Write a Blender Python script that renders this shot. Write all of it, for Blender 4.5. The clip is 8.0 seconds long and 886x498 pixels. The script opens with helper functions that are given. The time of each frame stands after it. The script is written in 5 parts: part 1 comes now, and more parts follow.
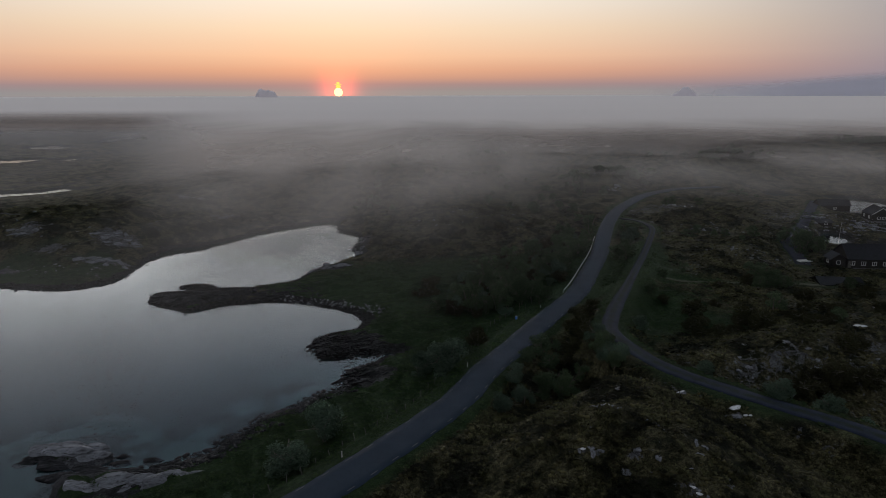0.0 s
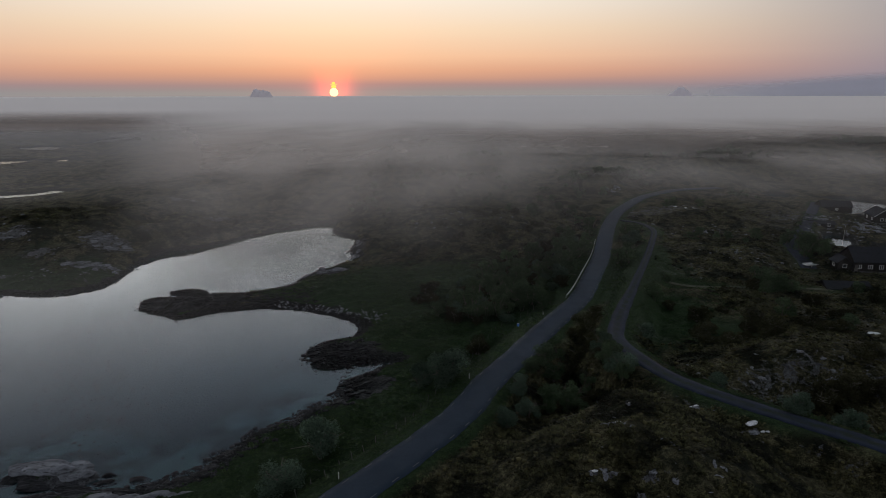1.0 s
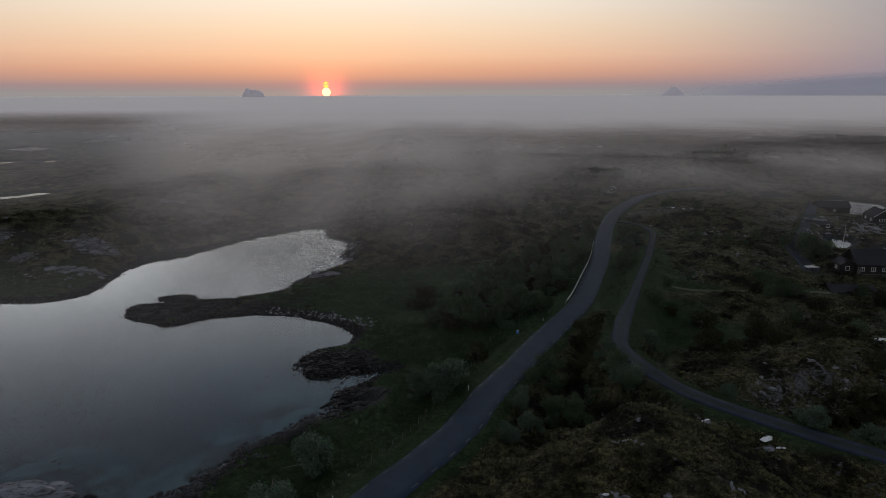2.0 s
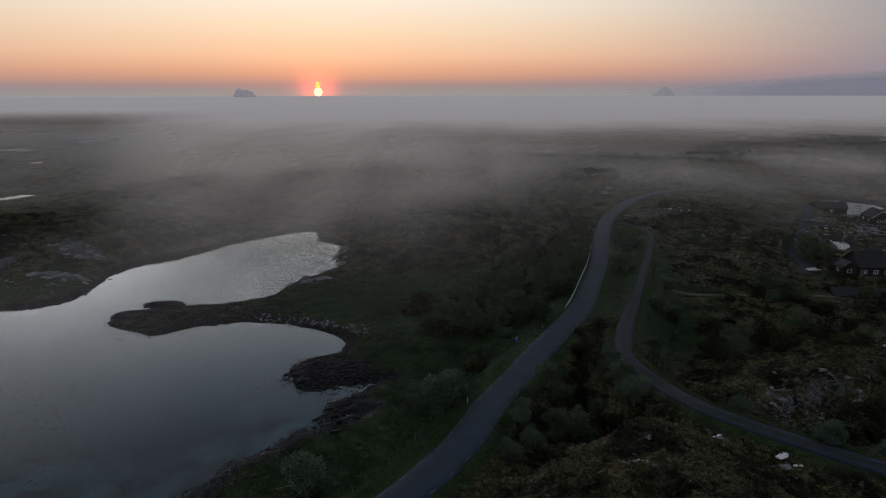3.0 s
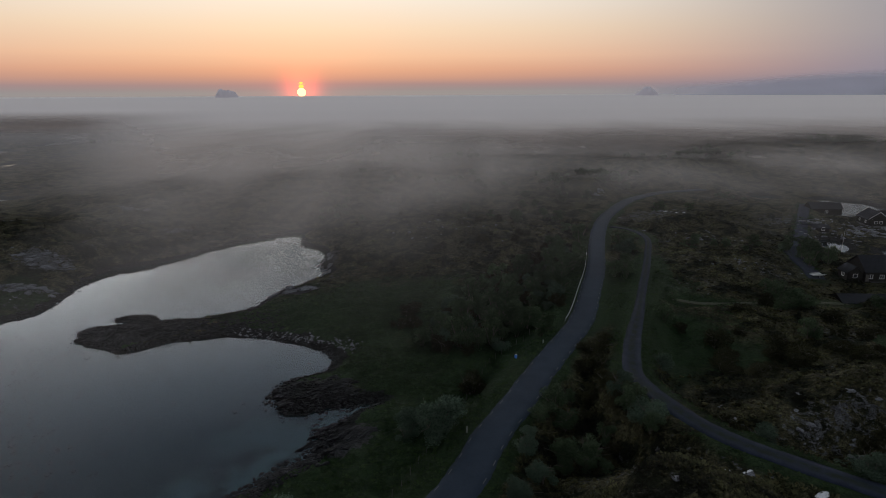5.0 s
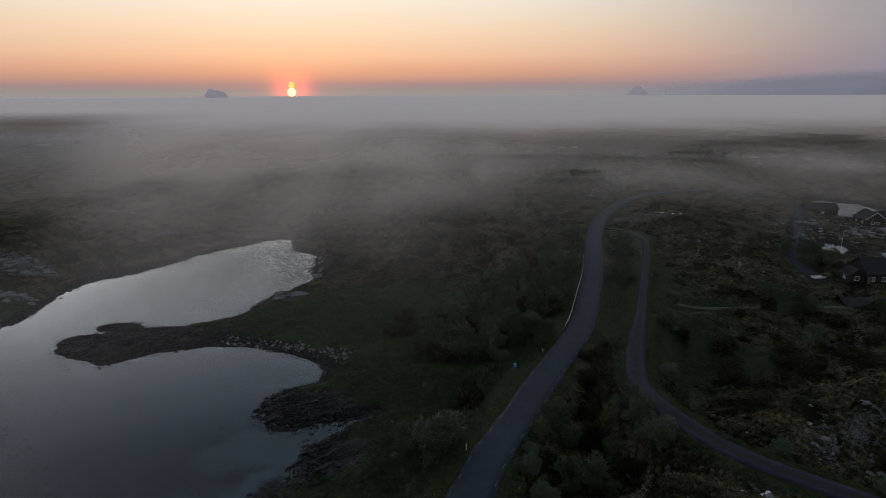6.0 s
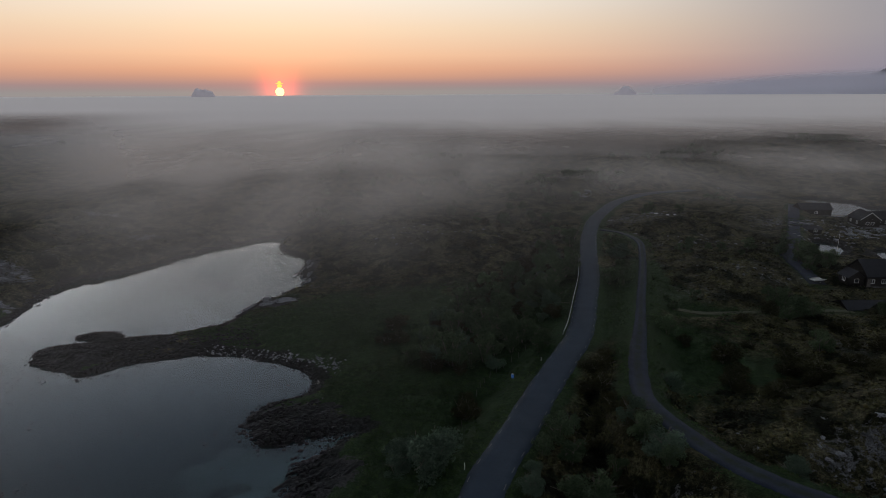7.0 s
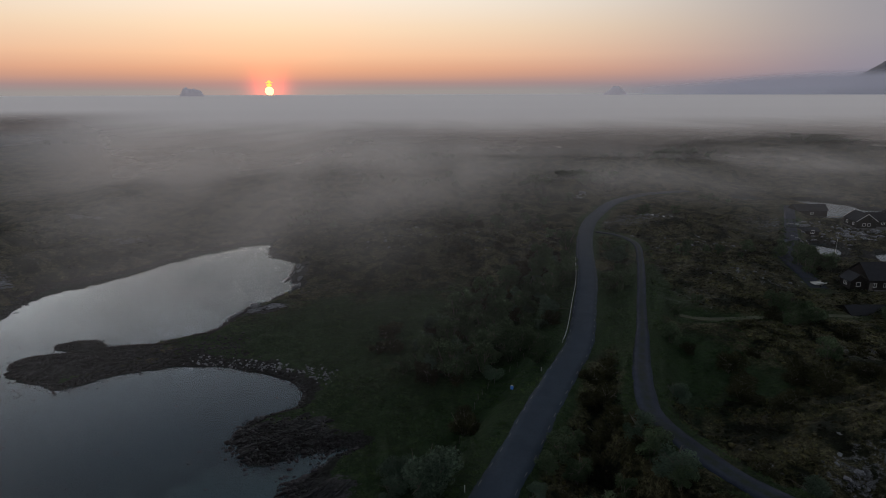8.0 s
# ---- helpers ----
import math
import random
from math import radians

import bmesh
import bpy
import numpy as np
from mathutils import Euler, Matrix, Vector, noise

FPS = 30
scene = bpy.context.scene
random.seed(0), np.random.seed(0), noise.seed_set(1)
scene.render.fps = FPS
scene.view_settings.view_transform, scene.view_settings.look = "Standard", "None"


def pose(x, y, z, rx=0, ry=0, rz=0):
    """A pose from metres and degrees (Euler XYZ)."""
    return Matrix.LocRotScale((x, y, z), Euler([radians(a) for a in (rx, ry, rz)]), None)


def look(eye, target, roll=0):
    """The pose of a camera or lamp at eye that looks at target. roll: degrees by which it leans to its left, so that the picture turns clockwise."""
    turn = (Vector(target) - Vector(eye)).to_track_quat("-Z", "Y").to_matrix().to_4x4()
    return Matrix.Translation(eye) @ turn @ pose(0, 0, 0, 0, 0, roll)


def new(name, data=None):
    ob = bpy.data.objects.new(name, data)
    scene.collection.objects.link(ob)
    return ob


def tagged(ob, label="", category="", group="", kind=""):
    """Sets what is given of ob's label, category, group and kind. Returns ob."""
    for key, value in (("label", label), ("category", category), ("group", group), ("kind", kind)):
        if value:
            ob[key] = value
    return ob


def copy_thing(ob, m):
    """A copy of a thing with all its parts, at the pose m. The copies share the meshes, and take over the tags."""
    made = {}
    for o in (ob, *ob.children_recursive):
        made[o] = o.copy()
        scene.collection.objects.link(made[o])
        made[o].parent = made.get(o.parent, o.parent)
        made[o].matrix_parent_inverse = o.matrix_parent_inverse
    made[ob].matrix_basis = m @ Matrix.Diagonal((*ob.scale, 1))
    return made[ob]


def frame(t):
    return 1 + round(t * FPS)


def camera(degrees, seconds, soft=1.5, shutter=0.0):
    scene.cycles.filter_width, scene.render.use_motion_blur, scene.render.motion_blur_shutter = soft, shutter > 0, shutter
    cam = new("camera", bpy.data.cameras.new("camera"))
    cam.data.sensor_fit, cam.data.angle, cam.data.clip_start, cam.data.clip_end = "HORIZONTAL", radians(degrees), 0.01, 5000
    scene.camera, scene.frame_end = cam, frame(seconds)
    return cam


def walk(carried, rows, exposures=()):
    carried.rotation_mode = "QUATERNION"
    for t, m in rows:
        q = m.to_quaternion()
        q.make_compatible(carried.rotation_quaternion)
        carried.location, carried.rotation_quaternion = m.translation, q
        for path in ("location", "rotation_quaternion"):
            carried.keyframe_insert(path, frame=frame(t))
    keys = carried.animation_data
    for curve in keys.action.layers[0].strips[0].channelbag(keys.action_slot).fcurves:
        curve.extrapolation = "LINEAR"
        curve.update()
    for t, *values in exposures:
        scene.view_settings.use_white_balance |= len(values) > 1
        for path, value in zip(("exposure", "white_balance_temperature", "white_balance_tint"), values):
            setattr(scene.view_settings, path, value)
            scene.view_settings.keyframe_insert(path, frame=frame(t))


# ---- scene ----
cam = camera(73.7, 8.0, soft=0.8)
PATH = [
    (0, (0.284, 0.534, 55.393), (0.272, 2.467, 54.88), -0.2),
    (0.5, (-0.14, 2.714, 55.405), (-0.146, 4.647, 54.892), -0.2),
    (1, (-0.533, 4.887, 55.413), (-0.531, 6.82, 54.9), -0.2),
    (1.5, (-0.921, 7.048, 55.426), (-0.908, 8.98, 54.912), -0.2),
    (3, (-1.946, 13.61, 55.277), (-1.896, 15.542, 54.763), -0.2),
    (3.5, (-2.268, 15.804, 55.232), (-2.205, 17.736, 54.718), -0.2),
    (4, (-2.585, 17.985, 55.18), (-2.51, 19.916, 54.666), -0.3),
    (4.5, (-2.875, 20.182, 55.134), (-2.788, 22.113, 54.62), -0.3),
    (6, (-3.708, 26.958, 54.929), (-3.58, 28.886, 54.415), -0.3),
    (6.5, (-3.965, 29.274, 54.894), (-3.819, 31.201, 54.38), -0.3),
    (7, (-4.191, 31.61, 54.861), (-4.028, 33.536, 54.345), -0.3),
    (7.5, (-4.423, 33.949, 54.832), (-4.245, 35.873, 54.316), -0.2),
    (8, (-4.684, 36.263, 54.813), (-4.49, 38.185, 54.296), -0.2),
]
walk(cam, [(t, look(eye, target, roll)) for t, eye, target, roll in PATH])
import itertools

# ---- world, sun and exposure ----
SUN_YAW = radians(-10.0)      # the sun stands 10 degrees left of +y
sun_way = Vector((math.sin(SUN_YAW), math.cos(SUN_YAW), 0.0035)).normalized()
disc_way = Vector((math.sin(SUN_YAW), math.cos(SUN_YAW), 0.0003)).normalized()   # the disc as it shows, on the haze

world = bpy.data.worlds.new("world")
scene.world = world
world.use_nodes = True
wn, wl = world.node_tree.nodes, world.node_tree.links
wn.clear()
sky = wn.new("ShaderNodeTexSky")
sky.sky_type = "NISHITA"
sky.sun_disc = False
sky.sun_elevation = radians(2.0)
sky.sun_rotation = SUN_YAW
sky.altitude = 0
sky.air_density, sky.dust_density, sky.ozone_density = 1.0, 3.0, 1.5


def sky_ramp(fac, stops):
    """A run of sky colours over the sine of the elevation."""
    n = wn.new("ShaderNodeValToRGB")
    e = n.color_ramp.elements
    while len(e) < len(stops):
        e.new(0.5)
    for el, (p, c) in zip(e, stops):
        el.position, el.color = p, (*[v * 0.4 for v in c], 1)
    n.color_ramp.interpolation = "LINEAR"
    wl.new(fac, n.inputs[0])
    return n.outputs[0]


def wmath(op, a, b):
    n = wn.new("ShaderNodeMath")
    n.operation = op
    n.use_clamp = op == "SMOOTH_MIN"
    for s, v in zip(n.inputs, (a, b)):
        if isinstance(v, float):
            s.default_value = v
        else:
            wl.new(v, s)
    return n.outputs[0]


way = wn.new("ShaderNodeTexCoord").outputs["Generated"]
parts = wn.new("ShaderNodeSeparateXYZ")
wl.new(way, parts.inputs[0])
toward = wn.new("ShaderNodeVectorMath")
toward.operation = "DOT_PRODUCT"
wl.new(way, toward.inputs[0])
toward.inputs[1].default_value = (math.sin(SUN_YAW), math.cos(SUN_YAW), 0)
# thin level streaks of cirrus tilt the height a little
streak = wn.new("ShaderNodeTexNoise")
squash = wn.new("ShaderNodeVectorMath")
squash.operation = "MULTIPLY"
squash.inputs[1].default_value = (3, 3, 60)
wl.new(way, squash.inputs[0])
wl.new(squash.outputs[0], streak.inputs["Vector"])
streak.inputs["Scale"].default_value, streak.inputs["Detail"].default_value = 1.0, 3.0
up = wmath("ADD", parts.outputs[2], wmath("MULTIPLY", wmath("SUBTRACT", streak.outputs["Fac"], 0.5), 0.005))
dawn = sky_ramp(up, [(0.0, (0.345, 0.315, 0.30)), (0.004, (0.35, 0.295, 0.285)), (0.012, (0.41, 0.275, 0.262)), (0.022, (0.62, 0.335, 0.245)), (0.034, (0.78, 0.41, 0.265)), (0.055, (0.92, 0.56, 0.36)), (0.095, (0.96, 0.73, 0.52)), (0.14, (0.97, 0.87, 0.74)),
                     (0.20, (1.65, 1.57, 1.51)), (0.26, (2.3, 2.2, 2.14)), (0.34, (1.45, 1.42, 1.45)), (0.42, (0.76, 0.82, 0.92)), (0.50, (0.36, 0.42, 0.52)), (0.62, (0.34, 0.39, 0.47)), (1.0, (0.30, 0.335, 0.395))])
dusk = sky_ramp(up, [(0.0, (0.22, 0.235, 0.31)), (0.03, (0.29, 0.27, 0.33)), (0.08, (0.34, 0.32, 0.35)), (0.15, (0.34, 0.33, 0.36)), (0.35, (0.36, 0.375, 0.41)), (1.0, (0.30, 0.335, 0.395))])
blend = wn.new("ShaderNodeMapRange")
blend.interpolation_type = "SMOOTHSTEP"
for key, v in (("From Min", 0.60), ("From Max", 1.0)):
    blend.inputs[key].default_value = v
wl.new(toward.outputs["Value"], blend.inputs["Value"])


def wmix(fac, a, b):
    n = wn.new("ShaderNodeMix")
    n.data_type = "RGBA"
    for s, v in ((n.inputs[0], fac), (n.inputs[6], a), (n.inputs[7], b)):
        if isinstance(v, bpy.types.NodeSocket):
            wl.new(v, s)
        else:
            s.default_value = v
    return n.outputs[2]


haze_sky = wn.new("ShaderNodeVectorMath")
haze_sky.operation = "SCALE"
# the sun's red aureole in the haze
aim = wn.new("ShaderNodeVectorMath")
aim.operation = "DOT_PRODUCT"
wl.new(way, aim.inputs[0])
aim.inputs[1].default_value = tuple(sun_way)
halo = wmath("POWER", wmath("MAXIMUM", aim.outputs["Value"], 0.0), 3000.0)
halo = wmath("ADD", wmath("MULTIPLY", halo, 0.55), wmath("MULTIPLY", wmath("POWER", wmath("MAXIMUM", aim.outputs["Value"], 0.0), 220.0), 0.05))
red = wn.new("ShaderNodeVectorMath")
red.operation = "SCALE"
red.inputs[0].default_value = (0.8, 0.08, 0.025)
wl.new(halo, red.inputs["Scale"])
lit = wn.new("ShaderNodeVectorMath")
lit.operation = "ADD"
wl.new(wmix(blend.outputs[0], dusk, dawn), lit.inputs[0])
wl.new(red.outputs[0], lit.inputs[1])
wl.new(lit.outputs[0], haze_sky.inputs[0])
haze_sky.inputs["Scale"].default_value = 25.0
wbg = wn.new("ShaderNodeBackground")
wbg.inputs["Strength"].default_value = 0.1
wout = wn.new("ShaderNodeOutputWorld")
wl.new(wmix(0.94, sky.outputs[0], haze_sky.outputs[0]), wbg.inputs[0])
wl.new(wbg.outputs[0], wout.inputs[0])

sun_lamp = bpy.data.lights.new("sun_light", "SUN")
sun_lamp.energy, sun_lamp.angle, sun_lamp.color = 0.5, radians(4), (1.0, 0.55, 0.32)
sun_ob = new("sun_light", sun_lamp)
sun_ob.matrix_world = look((0, 0, 200), tuple(Vector((0, 0, 200)) - sun_way * 10))
scene.cycles.transparent_max_bounces = 32


# ---- materials ----
class Mat:
    """A node material with short ways to add nodes."""

    def __init__(self, name):
        self.m = bpy.data.materials.new(name)
        self.m.use_nodes = True
        self.t = self.m.node_tree
        self.t.nodes.clear()
        self.out = self.t.nodes.new("ShaderNodeOutputMaterial")
        self.pos = self.t.nodes.new("ShaderNodeNewGeometry").outputs["Position"]

    def node(self, kind, **ins):
        n = self.t.nodes.new(kind)
        for k, v in ins.items():
            self.put(n.inputs[k.replace("_", " ")], v)
        return n

    def put(self, socket, v):
        if isinstance(v, bpy.types.NodeSocket):
            self.t.links.new(v, socket)
        else:
            socket.default_value = v

    def noise(self, scale, detail=4, rough=0.55, where=None, distort=0.0):
        n = self.node("ShaderNodeTexNoise", Scale=scale, Detail=detail, Roughness=rough, Distortion=distort)
        self.t.links.new(where or self.pos, n.inputs["Vector"])
        return n.outputs["Fac"]

    def ramp(self, fac, *stops):
        n = self.t.nodes.new("ShaderNodeValToRGB")
        e = n.color_ramp.elements
        while len(e) < len(stops):
            e.new(0.5)
        for el, (p, c) in zip(e, stops):
            el.position, el.color = p, (c, c, c, 1) if isinstance(c, (int, float)) else (*c, 1)
        self.put(n.inputs[0], fac)
        return n.outputs[0]

    def mix(self, fac, a, b):
        n = self.t.nodes.new("ShaderNodeMix")
        n.data_type = "RGBA"
        for s, v in ((n.inputs[0], fac), (n.inputs[6], a), (n.inputs[7], b)):
            self.put(s, (*v, 1) if isinstance(v, tuple) and len(v) == 3 else v)
        return n.outputs[2]

    def math(self, op, a, b=0.5, c=0.5):
        n = self.t.nodes.new("ShaderNodeMath")
        n.operation = op
        for i, v in enumerate((a, b, c)):
            self.put(n.inputs[i], v)
        return n.outputs[0]

    def attr(self, name):
        n = self.t.nodes.new("ShaderNodeAttribute")
        n.attribute_name = name
        return n.outputs["Fac"]

    def rand(self):
        return self.t.nodes.new("ShaderNodeObjectInfo").outputs["Random"]

    def island(self):
        return self.t.nodes.new("ShaderNodeNewGeometry").outputs["Random Per Island"]

    def bump(self, height, strength=0.5, distance=0.1):
        return self.node("ShaderNodeBump", Height=height, Strength=strength, Distance=distance).outputs[0]

    def done(self, colour, rough=0.8, normal=None, metal=0.0, spec=0.3):
        b = self.node("ShaderNodeBsdfPrincipled")
        self.put(b.inputs["Base Color"], (*colour, 1) if isinstance(colour, tuple) and len(colour) == 3 else colour)
        self.put(b.inputs["Roughness"], rough)
        b.inputs["Metallic"].default_value = metal
        b.inputs["Specular IOR Level"].default_value = spec
        if normal is not None:
            self.put(b.inputs["Normal"], normal)
        self.t.links.new(b.outputs[0], self.out.inputs[0])
        return self.m


def ground_material():
    k = Mat("heath_and_rock")
    big, mid, fine, tiny = k.noise(0.06, 3), k.noise(0.35, 5, 0.6), k.noise(1.6, 6, 0.65), k.noise(6.0, 4, 0.6)
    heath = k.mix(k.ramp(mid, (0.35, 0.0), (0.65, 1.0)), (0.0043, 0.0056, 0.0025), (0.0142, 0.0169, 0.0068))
    straw = k.mix(k.ramp(fine, (0.40, 0.0), (0.60, 1.0)), (0.0292, 0.0265, 0.0124), (0.1129, 0.1039, 0.0554))
    heath = k.mix(straw_patches(k), heath, straw)
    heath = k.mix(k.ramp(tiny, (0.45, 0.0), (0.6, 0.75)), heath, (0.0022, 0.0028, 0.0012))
    grass = k.mix(k.ramp(fine, (0.35, 0.0), (0.65, 1.0)), (0.0099, 0.0209, 0.008), (0.0249, 0.0485, 0.0161))
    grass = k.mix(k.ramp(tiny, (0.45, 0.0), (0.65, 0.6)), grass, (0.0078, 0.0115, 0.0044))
    green = k.math("ADD", k.attr("green"), k.math("MULTIPLY", k.math("SUBTRACT", big, 0.5), 1.4))
    cover = k.mix(k.ramp(green, (0.35, 0.0), (0.65, 1.0)), heath, grass)
    stone = k.mix(k.ramp(k.noise(0.9, 7, 0.7, distort=0.6), (0.35, 0.0), (0.65, 1.0)), (0.0374, 0.0393, 0.0449), (0.1272, 0.1272, 0.1346))
    stone = k.mix(k.ramp(tiny, (0.5, 0.0), (0.62, 1.0)), stone, (0.0187, 0.0187, 0.0206))
    dark = k.mix(k.ramp(fine, (0.4, 0.0), (0.62, 1.0)), (0.005, 0.0048, 0.0048), (0.0239, 0.0239, 0.0253))
    stone = k.mix(k.attr("tide"), stone, dark)
    edge = k.math("ADD", k.attr("rock"), k.math("MULTIPLY", k.math("SUBTRACT", k.noise(0.8, 9, 0.74, distort=0.2), 0.5), 2.3))
    col = k.mix(k.ramp(edge, (0.55, 0.0), (0.63, 1.0)), cover, stone)
    sand = k.math("MULTIPLY", k.attr("shallow"), k.ramp(k.noise(0.10, 5, 0.6), (0.42, 0.0), (0.56, 1.0)))
    bed = k.mix(k.noise(0.4, 4), (0.012, 0.018, 0.020), (0.030, 0.040, 0.040))
    bed = k.mix(sand, bed, (0.075, 0.12, 0.12))
    col = k.mix(k.attr("bed"), col, bed)
    rel = k.math("ADD", k.math("MULTIPLY", fine, 0.7), k.math("MULTIPLY", tiny, 0.3))
    return k.done(col, 0.9, k.bump(rel, 1.0, 0.7), spec=0.10)


def asphalt_material():
    k = Mat("worn_asphalt")
    a = k.mix(k.ramp(k.noise(0.25, 4), (0.3, 0.0), (0.7, 1.0)), (0.0152, 0.025, 0.0392), (0.0218, 0.0338, 0.0501))
    a = k.mix(k.ramp(k.noise(2.2, 6, 0.7), (0.5, 0.0), (0.75, 0.6)), a, (0.013, 0.0163, 0.025))
    g = k.noise(40, 2)
    return k.done(a, 0.85, k.bump(g, 0.3, 0.02), spec=0.15)


def gravel_material():
    k = Mat("gravel_track")
    a = k.mix(k.ramp(k.noise(0.5, 5, 0.65), (0.35, 0.0), (0.65, 1.0)), (0.0106, 0.0149, 0.0262), (0.0193, 0.026, 0.043))
    g = k.noise(9, 4, 0.7)
    a = k.mix(k.ramp(g, (0.55, 0.0), (0.7, 0.5)), a, (0.0459, 0.0559, 0.0773))
    ridge = k.attr("ridge")
    a = k.mix(k.math("MULTIPLY", ridge, k.ramp(k.noise(0.8, 4), (0.35, 0.3), (0.6, 1.0))), a, (0.012, 0.0181, 0.0121))
    return k.done(a, 0.9, k.bump(g, 0.5, 0.05), spec=0.15)


def water_material():
    k = Mat("calm_sea_water")
    gloss = k.node("ShaderNodeBsdfGlossy", Roughness=0.02)
    gloss.inputs["Color"].default_value = (0.88, 0.95, 1.0, 1)
    deep = k.node("ShaderNodeBsdfTransparent")
    deep.inputs["Color"].default_value = (0.66, 0.84, 0.88, 1)
    fres = k.node("ShaderNodeFresnel", IOR=1.45)
    m = k.node("ShaderNodeMixShader")
    k.put(m.inputs[0], fres.outputs[0])
    k.put(m.inputs[1], deep.outputs[0])
    k.put(m.inputs[2], gloss.outputs[0])
    k.put(k.out.inputs[0], m.outputs[0])
    return k.m


def leaf_material(name, lo, hi, patchy=False):
    k = Mat(name)
    c = k.mix(k.island(), lo, hi)
    c = k.mix(k.math("MULTIPLY", k.rand(), 0.5), c, tuple(v * 0.6 for v in lo))
    if patchy:
        c = k.mix(straw_patches(k), tuple(v * 0.5 for v in lo), c)
    b = k.node("ShaderNodeBsdfPrincipled")
    k.put(b.inputs["Base Color"], c)
    b.inputs["Roughness"].default_value = 0.7
    b.inputs["Specular IOR Level"].default_value = 0.2
    t = k.node("ShaderNodeBsdfTranslucent")
    k.put(t.inputs["Color"], c)
    m = k.node("ShaderNodeMixShader")
    k.put(m.inputs[0], 0.45)
    k.put(m.inputs[1], b.outputs[0])
    k.put(m.inputs[2], t.outputs[0])
    k.put(k.out.inputs[0], m.outputs[0])
    return k.m


def straw_patches(k):
    """Where dry straw-coloured grass stands on the moor."""
    return k.ramp(k.math("ADD", k.math("MULTIPLY", k.noise(0.16, 4, 0.6, distort=0.5), 0.75), k.math("MULTIPLY", k.noise(1.1, 3), 0.25)), (0.43, 0.0), (0.55, 1.0))


def rock_material(name, lo, hi, spots):
    k = Mat(name)
    co = k.t.nodes.new("ShaderNodeTexCoord").outputs["Object"]
    a = k.mix(k.ramp(k.noise(1.1, 7, 0.7, co, 0.5), (0.35, 0.0), (0.65, 1.0)), lo, hi)
    a = k.mix(k.ramp(k.noise(4.0, 5, 0.7, co), (0.52, 0.0), (0.66, 1.0)), a, spots)
    a = k.mix(k.math("MULTIPLY", k.rand(), 0.45), a, lo)
    return k.done(a, 0.85, k.bump(k.noise(3.0, 7, 0.75, co), 0.8, 0.15), spec=0.2)


def plain_material(name, colour, rough=0.6, scale=2.0, vary=0.35, metal=0.0, spec=0.3):
    k = Mat(name)
    c = k.mix(k.ramp(k.noise(scale, 5, 0.65), (0.3, 0.0), (0.7, 1.0)), tuple(v * (1 - vary) for v in colour), colour)
    return k.done(c, rough, k.bump(k.noise(scale * 6, 4), 0.2, 0.02), metal, spec)


M_GROUND, M_ASPHALT, M_GRAVEL, M_WATER = ground_material(), asphalt_material(), gravel_material(), water_material()
M_WILLOW = leaf_material("willow_leaf", (0.0436, 0.0695, 0.0474), (0.1203, 0.1736, 0.1204))
M_BIRCH = leaf_material("birch_leaf", (0.0394, 0.062, 0.0318), (0.1163, 0.1637, 0.0886))
M_BROWN = leaf_material("juniper_leaf", (0.0258, 0.0253, 0.0109), (0.0596, 0.0585, 0.0255))
M_TUFT = leaf_material("heath_tuft", (0.0146, 0.0153, 0.0057), (0.1089, 0.1083, 0.046), True)
M_GRASS = leaf_material("grass_tuft", (0.0142, 0.0284, 0.0084), (0.0454, 0.0808, 0.0239))
M_CUSHION = leaf_material("heather_cushion", (0.0226, 0.0216, 0.0086), (0.1551, 0.1406, 0.0605), True)
M_BARK = plain_material("bark", (0.16, 0.14, 0.12), 0.85, 6.0)
M_PALE = rock_material("lichened_gneiss", (0.0644, 0.0668, 0.0733), (0.2475, 0.2574, 0.2822), (0.0248, 0.0248, 0.0248))
M_DARK = rock_material("shore_rock", (0.007, 0.007, 0.0074), (0.0257, 0.0257, 0.0289), (0.0508, 0.0508, 0.0562))
M_QUARTZ = rock_material("white_quartz", (0.42, 0.43, 0.45), (0.80, 0.81, 0.83), (0.25, 0.25, 0.26))
M_WEED = plain_material("kelp", (0.050, 0.054, 0.060), 0.7, spec=0.12)
M_PATH = plain_material("trodden_grass", (0.050, 0.054, 0.030), 0.9, 1.3, 0.45)
M_LINE = plain_material("road_paint", (0.10, 0.103, 0.112), 0.7, 3.0, 0.5)


# ---- building helpers ----
def mesh_of(name, verts, faces, material, smooth=False):
    me = bpy.data.meshes.new(name)
    me.from_pydata(verts, [], faces)
    me.materials.append(material)
    if smooth:
        me.polygons.foreach_set("use_smooth", [True] * len(me.polygons))
    me.update()
    return me


def from_bm(name, bm, material, smooth=False):
    me = bpy.data.meshes.new(name)
    bm.normal_update()
    bm.to_mesh(me)
    bm.free()
    me.materials.append(material)
    if smooth:
        me.polygons.foreach_set("use_smooth", [True] * len(me.polygons))
    return me


def bulk_mesh(name, verts, tris, material):
    me = bpy.data.meshes.new(name)
    me.vertices.add(len(verts))
    me.vertices.foreach_set("co", np.ascontiguousarray(verts, np.float32).ravel())
    me.loops.add(tris.size)
    me.loops.foreach_set("vertex_index", tris.ravel().astype(np.int32))
    me.polygons.add(len(tris))
    me.polygons.foreach_set("loop_start", np.arange(0, tris.size, 3, dtype=np.int32))
    me.materials.append(material)
    me.update(calc_edges=True)
    return me


def part(name, bm, material, parent, label="", smooth=False):
    me = bm if isinstance(bm, bpy.types.Mesh) else from_bm(name, bm, material, smooth)
    ob = new(name, me)
    ob.parent = parent
    return tagged(ob, label)


